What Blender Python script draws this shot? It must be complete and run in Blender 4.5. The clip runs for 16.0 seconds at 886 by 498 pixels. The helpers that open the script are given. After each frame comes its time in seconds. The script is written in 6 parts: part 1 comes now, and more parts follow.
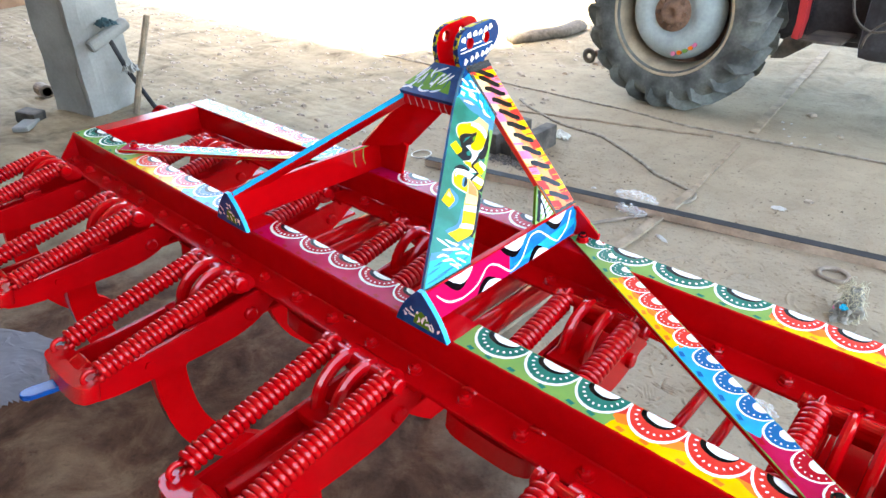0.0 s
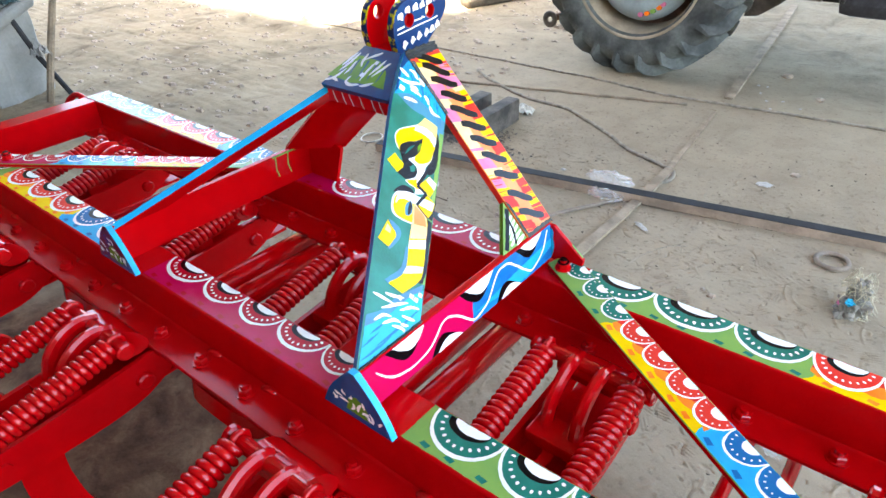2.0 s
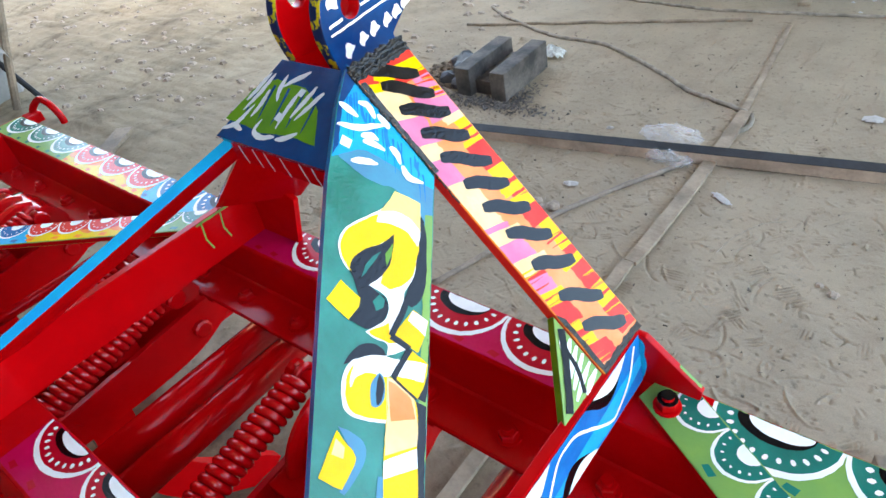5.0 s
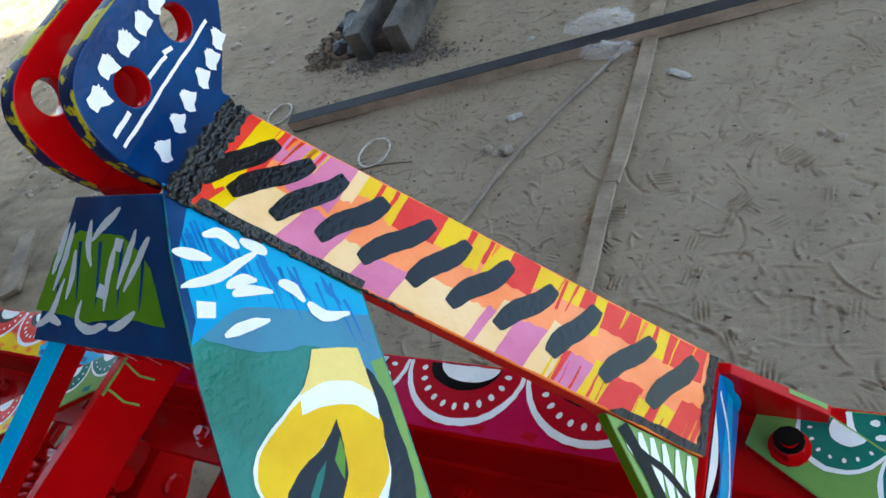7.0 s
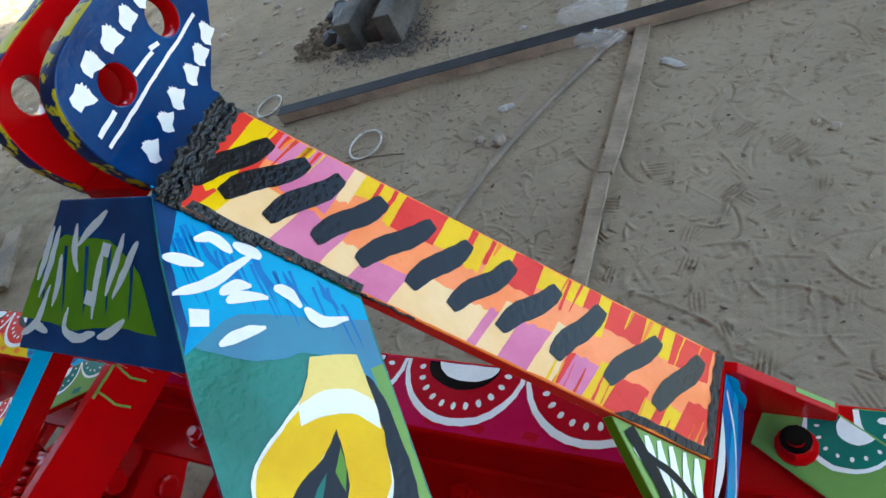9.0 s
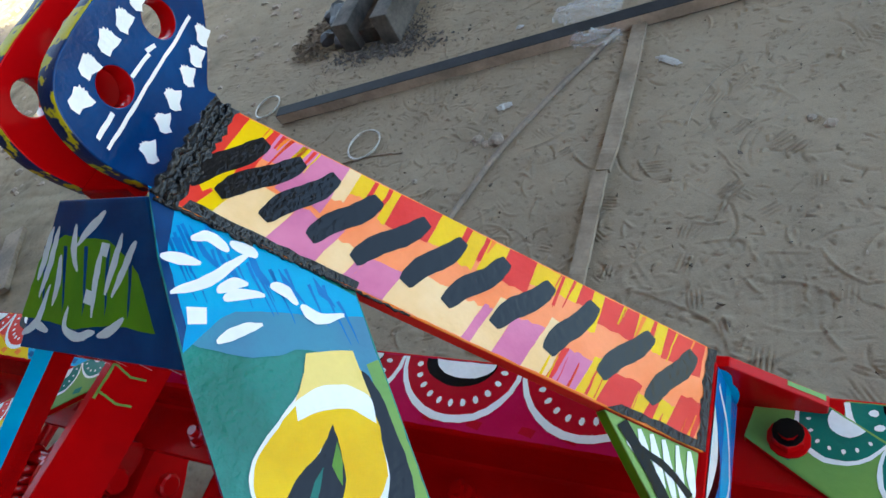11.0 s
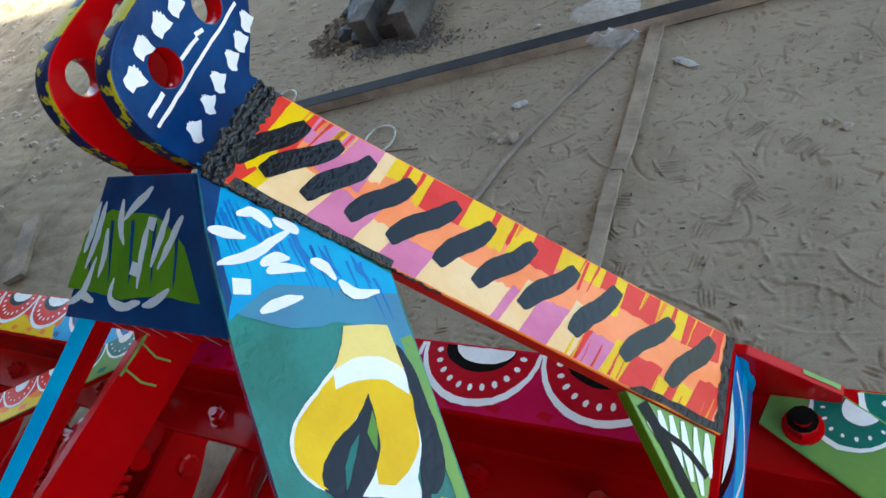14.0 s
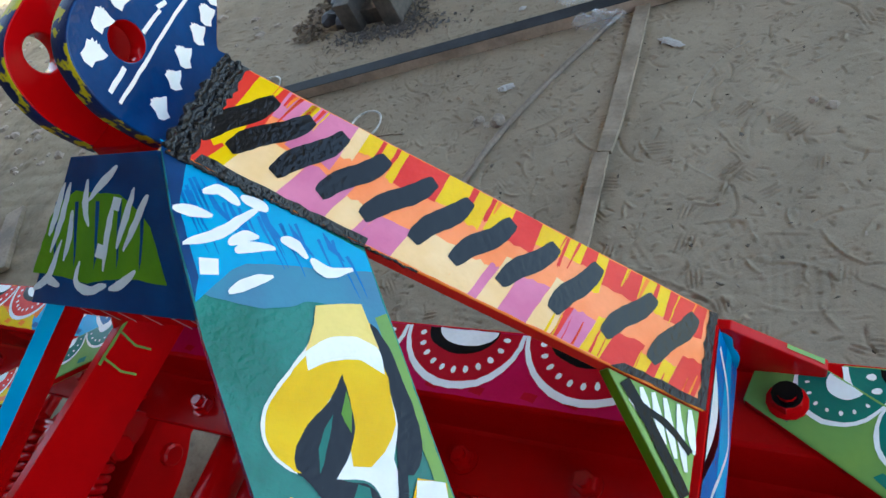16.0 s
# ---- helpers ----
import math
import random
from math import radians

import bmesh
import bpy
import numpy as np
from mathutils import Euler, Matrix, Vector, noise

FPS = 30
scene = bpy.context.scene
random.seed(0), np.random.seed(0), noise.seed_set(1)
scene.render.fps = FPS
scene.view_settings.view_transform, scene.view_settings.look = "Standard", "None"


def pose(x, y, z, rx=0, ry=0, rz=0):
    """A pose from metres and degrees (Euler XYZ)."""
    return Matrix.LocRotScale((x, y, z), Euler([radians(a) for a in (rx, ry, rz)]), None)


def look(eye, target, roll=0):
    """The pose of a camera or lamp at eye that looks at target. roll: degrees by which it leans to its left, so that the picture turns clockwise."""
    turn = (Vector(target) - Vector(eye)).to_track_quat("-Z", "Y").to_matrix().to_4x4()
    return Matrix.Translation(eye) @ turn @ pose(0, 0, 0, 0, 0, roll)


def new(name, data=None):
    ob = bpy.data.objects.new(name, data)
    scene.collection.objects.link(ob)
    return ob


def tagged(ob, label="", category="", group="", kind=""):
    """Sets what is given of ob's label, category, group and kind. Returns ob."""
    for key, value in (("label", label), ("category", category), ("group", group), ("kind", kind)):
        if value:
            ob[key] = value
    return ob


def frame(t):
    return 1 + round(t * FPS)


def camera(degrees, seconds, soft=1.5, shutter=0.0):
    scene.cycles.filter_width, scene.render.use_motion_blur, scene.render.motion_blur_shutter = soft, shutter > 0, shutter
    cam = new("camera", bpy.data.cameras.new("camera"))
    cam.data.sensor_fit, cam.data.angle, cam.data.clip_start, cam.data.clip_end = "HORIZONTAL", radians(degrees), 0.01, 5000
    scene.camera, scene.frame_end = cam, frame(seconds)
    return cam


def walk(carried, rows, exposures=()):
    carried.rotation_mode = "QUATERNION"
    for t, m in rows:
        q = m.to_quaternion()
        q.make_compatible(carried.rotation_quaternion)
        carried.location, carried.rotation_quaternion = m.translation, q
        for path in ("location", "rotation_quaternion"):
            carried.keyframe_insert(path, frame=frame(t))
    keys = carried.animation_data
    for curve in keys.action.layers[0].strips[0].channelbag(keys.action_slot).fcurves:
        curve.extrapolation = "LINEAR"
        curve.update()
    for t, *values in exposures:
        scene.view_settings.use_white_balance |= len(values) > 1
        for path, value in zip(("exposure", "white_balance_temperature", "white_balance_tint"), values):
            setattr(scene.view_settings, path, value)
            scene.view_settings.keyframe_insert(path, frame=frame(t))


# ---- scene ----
cam = camera(68.0, 16.0, shutter=0.0)
PATH = [
    (0, (0.974, -0.716, 1.394), (-0.224, 0.546, 0.407), -1.2),
    (0.5, (0.81, -0.648, 1.365), (-0.301, 0.657, 0.335), -1.0),
    (1, (0.732, -0.602, 1.351), (-0.339, 0.716, 0.295), -1.0),
    (1.5, (0.74, -0.496, 1.351), (-0.312, 0.863, 0.328), -0.5),
    (2, (0.766, -0.429, 1.341), (-0.321, 0.859, 0.265), -2.3),
    (2.5, (0.747, -0.385, 1.347), (-0.379, 0.884, 0.288), -5.2),
    (3, (0.696, -0.351, 1.332), (-0.362, 0.931, 0.22), -4.2),
    (3.2, (0.676, -0.336, 1.327), (-0.331, 0.966, 0.19), -4.7),
    (5.3, (0.427, 0.086, 1.239), (-0.711, 1.14, -0.024), -13.8),
    (5.5, (0.416, 0.113, 1.232), (-0.701, 1.158, -0.057), -16.9),
    (6, (0.369, 0.189, 1.22), (-0.708, 1.253, -0.087), -22.7),
    (6.5, (0.336, 0.234, 1.2), (-0.695, 1.286, -0.153), -29.7),
    (7, (0.319, 0.253, 1.194), (-0.71, 1.282, -0.178), -33.5),
    (7.5, (0.305, 0.258, 1.195), (-0.727, 1.277, -0.182), -33.5),
    (8, (0.3, 0.259, 1.191), (-0.715, 1.262, -0.21), -33.8),
    (8.5, (0.303, 0.264, 1.191), (-0.705, 1.274, -0.21), -33.8),
    (11, (0.313, 0.261, 1.193), (-0.693, 1.273, -0.209), -34.4),
    (11.5, (0.31, 0.256, 1.193), (-0.708, 1.242, -0.218), -35.3),
    (12, (0.307, 0.251, 1.195), (-0.713, 1.236, -0.215), -34.7),
    (12.5, (0.304, 0.245, 1.198), (-0.728, 1.23, -0.203), -34.5),
    (13, (0.307, 0.243, 1.199), (-0.72, 1.232, -0.204), -34.1),
    (13.5, (0.305, 0.239, 1.203), (-0.727, 1.231, -0.193), -33.9),
    (14, (0.308, 0.238, 1.204), (-0.717, 1.241, -0.189), -33.6),
    (14.5, (0.312, 0.239, 1.202), (-0.704, 1.245, -0.195), -33.9),
    (15, (0.312, 0.237, 1.193), (-0.693, 1.237, -0.218), -33.5),
    (15.5, (0.309, 0.234, 1.188), (-0.701, 1.212, -0.234), -34.1),
    (16, (0.311, 0.241, 1.188), (-0.69, 1.223, -0.238), -34.4),
]
EXPOSURES = [(0.0, 3.94, 7200.0, 7.0), (0.5, 3.96, 7200.0, 7.0), (1.0, 3.8, 7200.0, 7.0), (1.5, 3.71, 7200.0, 7.0), (3.2, 3.84, 7200.0, 7.0), (5.3, 3.42, 7050.0, 5.0), (6.0, 2.74, 6800.0, 2.0), (7.0, 2.74, 6650.0, 1.0), (16.0, 2.70, 6650.0, 1.0)]
walk(cam, [(t, look(eye, target, roll)) for t, eye, target, roll in PATH], EXPOSURES)

# ---- world and sun ----
SUN_ELEV, SUN_AZ = 58.0, 200.0
world = bpy.data.worlds.new("world")
scene.world = world
world.use_nodes = True
wn = world.node_tree.nodes
sky = wn.new("ShaderNodeTexSky")
sky.sky_type = "NISHITA"
sky.sun_disc = False
sky.sun_elevation = radians(SUN_ELEV)
sky.sun_rotation = radians(SUN_AZ)
sky.dust_density = 3.0
wn["Background"].inputs["Strength"].default_value = 0.15
world.node_tree.links.new(sky.outputs[0], wn["Background"].inputs["Color"])
sun_data = bpy.data.lights.new("sun", "SUN")
sun_data.energy, sun_data.angle, sun_data.color = 3.0, radians(1.2), (1.0, 0.92, 0.78)
sun = new("sun", sun_data)
az = radians(SUN_AZ)
sun_dir = Vector((math.sin(az) * math.cos(radians(SUN_ELEV)), math.cos(az) * math.cos(radians(SUN_ELEV)), math.sin(radians(SUN_ELEV))))
sun.matrix_world = look(sun_dir * 40, (0, 0, 0))


# ---- materials ----
def material(name, base, rough=0.5, metal=0.0, var=0.15, scale=20.0, fine=150.0, bump=0.1, coat=0.0, second=None, spec=0.5, dist=0.002):
    """A surface with colour variation at two scales and a fine relief."""
    m = bpy.data.materials.new(name)
    m.use_nodes = True
    nt, links = m.node_tree, m.node_tree.links
    p = nt.nodes["Principled BSDF"]
    co = nt.nodes.new("ShaderNodeTexCoord")
    n1, n2 = nt.nodes.new("ShaderNodeTexNoise"), nt.nodes.new("ShaderNodeTexNoise")
    n1.inputs["Scale"].default_value, n1.inputs["Detail"].default_value = scale, 5
    n2.inputs["Scale"].default_value, n2.inputs["Detail"].default_value = fine, 4
    for n in (n1, n2):
        links.new(co.outputs["Object"], n.inputs["Vector"])
    ramp = nt.nodes.new("ShaderNodeValToRGB")
    a = [max(c * (1 - var), 0) for c in base]
    b = list(second) if second else [min(c * (1 + var), 1) for c in base]
    ramp.color_ramp.elements[0].position, ramp.color_ramp.elements[1].position = 0.35, 0.65
    ramp.color_ramp.elements[0].color, ramp.color_ramp.elements[1].color = (*a, 1), (*b, 1)
    links.new(n1.outputs["Fac"], ramp.inputs["Fac"])
    mix = nt.nodes.new("ShaderNodeMix")
    mix.data_type, mix.blend_type = "RGBA", "MULTIPLY"
    mix.inputs["Factor"].default_value = min(var * 1.5, 1)
    links.new(ramp.outputs["Color"], mix.inputs[6])
    links.new(n2.outputs["Fac"], mix.inputs[7])
    gain = nt.nodes.new("ShaderNodeMix")
    gain.data_type, gain.blend_type = "RGBA", "MULTIPLY"
    gain.inputs["Factor"].default_value = 1
    k = 1 + 0.75 * min(var * 1.5, 1)
    gain.inputs[7].default_value = (k, k, k, 1)
    links.new(mix.outputs[2], gain.inputs[6])
    links.new(gain.outputs[2], p.inputs["Base Color"])
    rr = nt.nodes.new("ShaderNodeMapRange")
    rr.inputs["To Min"].default_value, rr.inputs["To Max"].default_value = max(rough - 0.08, 0.03), min(rough + 0.1, 1)
    links.new(n1.outputs["Fac"], rr.inputs["Value"])
    links.new(rr.outputs["Result"], p.inputs["Roughness"])
    if bump:
        bp = nt.nodes.new("ShaderNodeBump")
        bp.inputs["Strength"].default_value, bp.inputs["Distance"].default_value = bump, dist
        links.new(n2.outputs["Fac"], bp.inputs["Height"])
        links.new(bp.outputs["Normal"], p.inputs["Normal"])
    p.inputs["Metallic"].default_value = metal
    p.inputs["Specular IOR Level"].default_value = spec
    p.inputs["Coat Weight"].default_value = coat
    p.inputs["Coat Roughness"].default_value = 0.12
    return m


def enamel(name, base, second=None, var=0.05, rough=0.12, scale=22.0, spec=0.36, bump=0.20):
    """Brush-laid gloss paint: nearly even colour under an orange-peel skin."""
    return material(name, base, rough, 0.0, var, scale, 230.0, bump, 0.0, second, spec, 0.0016)


RED = enamel("red_enamel", (0.47, 0.0012, 0.0035), var=0.06, rough=0.12, spec=0.16, bump=0.10)
RED_GLOSS = enamel("wet_red_enamel", (0.48, 0.0012, 0.0035), var=0.05, rough=0.06, spec=0.5, bump=0.06)
STRIP = material("earth_crusted_iron", (0.262, 0.210, 0.153), 0.9, 0.0, 0.25, 12, 90, 0.4, spec=0.12)
WHITE = enamel("white_enamel", (0.80, 0.82, 0.80), var=0.06, spec=0.25)
BLACK = enamel("black_enamel", (0.0025, 0.003, 0.004), var=0.2, rough=0.08, spec=0.15, bump=0.35)
GLOSSBLACK = enamel("glossy_black_enamel", (0.003, 0.004, 0.006), var=0.2, rough=0.07, spec=0.34, bump=0.4)
JET = enamel("thick_black_enamel", (0.004, 0.005, 0.006), var=0.3, rough=0.07, spec=0.34, bump=0.3)
NAVY = enamel("navy_enamel", (0.001, 0.027, 0.115), (0.002, 0.055, 0.19))
BLUE = enamel("blue_enamel", (0.002, 0.135, 0.42), (0.002, 0.19, 0.52))
SEABLUE = enamel("sea_blue_enamel", (0.002, 0.095, 0.26), (0.002, 0.12, 0.32), spec=0.25)
DEEPBLUE = enamel("deep_blue_enamel", (0.001, 0.045, 0.22), (0.001, 0.06, 0.26))
CYAN = enamel("cyan_enamel", (0.002, 0.40, 0.66), (0.002, 0.30, 0.60), spec=0.25)
TEAL = enamel("teal_enamel", (0.006, 0.145, 0.100), (0.012, 0.205, 0.160), spec=0.5, bump=0.4)
GREEN = enamel("green_enamel", (0.006, 0.125, 0.095), (0.008, 0.17, 0.125))
LEAF = enamel("leaf_green_enamel", (0.21, 0.37, 0.080), (0.16, 0.32, 0.080), spec=0.25)
YELLOW = enamel("yellow_enamel", (0.80, 0.47, 0.002), (0.84, 0.56, 0.004), spec=0.2)
ORANGE = enamel("orange_enamel", (0.86, 0.17, 0.015), (0.90, 0.26, 0.03), spec=0.2)
SCARLET = enamel("scarlet_enamel", (0.68, 0.022, 0.018), (0.74, 0.045, 0.03), spec=0.2)
MAGENTA = enamel("magenta_enamel", (0.46, 0.002, 0.050), (0.50, 0.003, 0.070), rough=0.2, spec=0.16)
MAROON = enamel("maroon_enamel", (0.40, 0.002, 0.012), (0.45, 0.003, 0.016), rough=0.2, spec=0.16)
CREAM = enamel("peach_enamel", (0.88, 0.56, 0.25), (0.88, 0.62, 0.34), spec=0.2)
PINK = enamel("pink_enamel", (0.60, 0.003, 0.085), (0.56, 0.003, 0.070), spec=0.2)
TURQ = enamel("turquoise_enamel", (0.006, 0.42, 0.58), (0.006, 0.33, 0.62))
PINKISH = enamel("rose_enamel", (0.62, 0.16, 0.30), (0.70, 0.22, 0.36), spec=0.2)
SALMON = enamel("salmon_orange_enamel", (0.95, 0.24, 0.07), (0.98, 0.31, 0.12), spec=0.2)
STRAWY = enamel("straw_yellow_enamel", (0.80, 0.60, 0.14), (0.84, 0.66, 0.20), spec=0.25)
PALE = enamel("grey_white_enamel", (0.56, 0.62, 0.64), var=0.1)
DARKLEAF = enamel("grass_green_enamel", (0.11, 0.27, 0.012), (0.07, 0.20, 0.012))
STEEL = material("dark_mill_steel", (0.026, 0.027, 0.030), 0.7, 0.0, 0.3, 12, 90, 0.2, spec=0.2)
DUSTY_STEEL = material("dusty_dark_steel", (0.042, 0.038, 0.035), 0.8, 0.0, 0.4, 9, 70, 0.3, second=(0.115, 0.098, 0.082))
STRAW = material("dull_straw", (0.33, 0.29, 0.22), 0.9, 0.0, 0.2, 30, 90, 0.2)
CRUMB = material("dark_crumbs", (0.10, 0.08, 0.06), 0.9, 0.0, 0.3, 30, 120, 0.3)
CLOD = material("dry_clod", (0.30, 0.245, 0.19), 0.95, 0.0, 0.25, 25, 120, 0.5)
RUSTY = material("dusty_steel", (0.22, 0.175, 0.135), 0.75, 0.1, 0.25, 15, 120, 0.3)
# front of the steel bar: brown dust, lightened in colour to look lit
BAR_SIDE = material("lit_dusty_brown_steel", (0.30, 0.225, 0.17), 0.8, 0.0, 0.25, 10, 90, 0.3, spec=0.15)
GRAVEL = material("dark_grey_gravel", (0.12, 0.108, 0.098), 0.9, 0.0, 0.35, 60, 200, 0.4)
HUSK = material("dry_brown_litter", (0.15, 0.112, 0.075), 0.9, 0.0, 0.35, 40, 160, 0.4)
RAGTEAL = material("dark_teal_cloth", (0.02, 0.055, 0.065), 0.9, 0.0, 0.4, 20, 120, 0.4)
RUBBER = material("dusty_rubber", (0.055, 0.062, 0.062), 0.85, 0.0, 0.4, 6, 60, 0.4, second=(0.135, 0.150, 0.142))
TAN = material("dusty_tan_rim", (0.30, 0.25, 0.18), 0.8, 0.0, 0.25, 8, 60, 0.2)
RIM = material("dusty_pale_blue_rim", (0.30, 0.36, 0.37), 0.6, 0.1, 0.2, 6, 50, 0.15)
HUB = material("rusty_hub", (0.16, 0.09, 0.06), 0.8, 0.0, 0.4, 15, 90, 0.3)
CONCRETE = material("grey_plaster", (0.255, 0.252, 0.238), 0.85, 0.0, 0.18, 4, 60, 0.3)
WOOD = material("weathered_wood", (0.22, 0.17, 0.12), 0.8, 0.0, 0.3, 10, 80, 0.3)
GREASE = material("greasy_black_metal", (0.03, 0.03, 0.035), 0.55, 0.2, 0.5, 8, 60, 0.3)
TRACTOR_RED = material("faded_red_paint", (0.40, 0.025, 0.03), 0.45, 0.0, 0.2, 6, 60, 0.1)
ROPE = material("dusty_rope", (0.22, 0.19, 0.15), 0.95, 0.0, 0.3, 30, 200, 0.4)
TAR = material("black_tarry_paint", (0.004, 0.0045, 0.005), 0.10, 0.0, 0.3, 60, 260, 0.8, 0.0, spec=0.5, dist=0.004)
FIBRE = material("pale_straw_fibre", (0.46, 0.42, 0.30), 0.8, 0.0, 0.3, 40, 200, 0.3)
NET = material("white_netting", (0.46, 0.46, 0.42), 0.9, 0.0, 0.2, 40, 200, 0.5)
WIRE = material("dull_grey_wire", (0.52, 0.50, 0.45), 0.5, 0.3, 0.3, 30, 120, 0.2)
PAPER = material("crumpled_paper", (0.40, 0.38, 0.35), 0.8, 0.0, 0.08, 30, 100, 0.2)
BRICK = material("brown_brick", (0.30, 0.17, 0.10), 0.9, 0.0, 0.25, 4, 60, 0.3)
WALL = material("dark_brick_dust", (0.10, 0.075, 0.06), 0.9, 0.0, 0.3, 4, 60, 0.3)
LILAC = material("pale_lilac_sheet", (0.15, 0.15, 0.17), 0.6, 0.0, 0.12, 5, 60, 0.1)
SHED = material("grey_corrugated_sheet", (0.28, 0.27, 0.26), 0.7, 0.2, 0.2, 3, 40, 0.1)


# ---- mesh helpers ----
def link(name, me, parent=None, label="", at=None):
    ob = new(name, me)
    if at is not None:
        ob.matrix_basis = at
    if parent is not None:
        ob.parent = parent
    if label:
        ob["label"] = label
    return ob


def part(name, bm, mats, parent=None, label="", smooth=False, at=None):
    me = bpy.data.meshes.new(name)
    bmesh.ops.recalc_face_normals(bm, faces=[f for f in bm.faces if not f.tag])
    bm.to_mesh(me)
    bm.free()
    for m in mats if isinstance(mats, (list, tuple)) else [mats]:
        me.materials.append(m)
    if smooth:
        me.polygons.foreach_set("use_smooth", [True] * len(me.polygons))
    return link(name, me, parent, label, at)


def basis(o, x, y):
    x, y = Vector(x).normalized(), Vector(y).normalized()
    z = x.cross(y).normalized()
    m = Matrix((x, y, z)).transposed().to_4x4()
    m.translation = Vector(o)
    return m


def prism(bm, pts, m, z0, z1, bevel=0.0, mats=(0, 0, 0)):
    """A flat plate: the outline pts (counterclockwise) in the xy plane of m, from z0 up to z1; mats: top, sides, bottom."""
    lo = [bm.verts.new(m @ Vector((x, y, z0))) for x, y in pts]
    hi = [bm.verts.new(m @ Vector((x, y, z1))) for x, y in pts]
    n, made = len(pts), []
    made.append(bm.faces.new(hi))
    made[-1].material_index = mats[0]
    made.append(bm.faces.new(lo[::-1]))
    made[-1].material_index = mats[2]
    for i in range(n):
        f = bm.faces.new((lo[i], lo[(i + 1) % n], hi[(i + 1) % n], hi[i]))
        f.material_index = mats[1]
        made.append(f)
    if bevel:
        edges = list({e for f in made for e in f.edges})
        bmesh.ops.bevel(bm, geom=edges, offset=bevel, segments=2, affect="EDGES", profile=0.6, clamp_overlap=True)
    return made


def box(bm, lo, hi, bevel=0.0, m=None, mat=0):
    m = m or Matrix()
    return prism(bm, [(lo[0], lo[1]), (hi[0], lo[1]), (hi[0], hi[1]), (lo[0], hi[1])], m, lo[2], hi[2], bevel, (mat,) * 3)


def sweep(bm, path, ring, closed=False, cap=True, mat=0):
    """Carries the cross-section ring (x, y) along path."""
    path = [Vector(p) for p in path]
    n = len(path)
    t0 = (path[1] - path[0]).normalized()
    ref = Vector((0, 0, 1)) if abs(t0.z) < 0.9 else Vector((1, 0, 0))
    nx = t0.cross(ref).normalized()
    rows = []
    for i, p in enumerate(path):
        t = (path[min(i + 1, n - 1)] - path[max(i - 1, 0)]).normalized()
        nx = (nx - t * nx.dot(t)).normalized()
        ny = t.cross(nx)
        rows.append([bm.verts.new(p + nx * a + ny * b) for a, b in (ring(i / (n - 1)) if callable(ring) else ring)])
    k = len(rows[0])
    for r, s in zip(rows, rows[1:]):
        for j in range(k):
            bm.faces.new((r[j], r[(j + 1) % k], s[(j + 1) % k], s[j])).material_index = mat
    if cap:
        bm.faces.new(rows[0][::-1]).material_index = mat
        bm.faces.new(rows[-1]).material_index = mat


def circle(r, n=10, a0=0.0):
    return [(r * math.cos(a0 + 2 * math.pi * i / n), r * math.sin(a0 + 2 * math.pi * i / n)) for i in range(n)]


def rod(bm, a, b, r, n=12, mat=0):
    sweep(bm, [a, b], circle(r, n), mat=mat)


def hexbolt(bm, p, d, r=0.011, h=0.012, shank=0.018, mat=0):
    """A bolt head with its nut end, standing at p along d."""
    p, d = Vector(p), Vector(d).normalized()
    sweep(bm, [p, p + d * 0.003], circle(r * 1.25, 14), mat=mat)
    sweep(bm, [p + d * 0.003, p + d * h * 0.85, p + d * h], lambda u: circle(r * (1 if u < 0.9 else 0.85), 6), mat=mat)
    sweep(bm, [p + d * h, p + d * shank], circle(r * 0.55, 10), mat=mat)


def spline(pts, n):
    """A smooth line through pts."""
    out, P = [], [Vector(p) for p in pts]
    P = [2 * P[0] - P[1]] + P + [2 * P[-1] - P[-2]]
    for i in range(1, len(P) - 2):
        a, b, c, d = P[i - 1 : i + 3]
        for k in range(n):
            t = k / n
            out.append(0.5 * ((2 * b) + (c - a) * t + (2 * a - 5 * b + 4 * c - d) * t * t + (3 * b - a - 3 * c + d) * t ** 3))
    return out + [P[-2]]


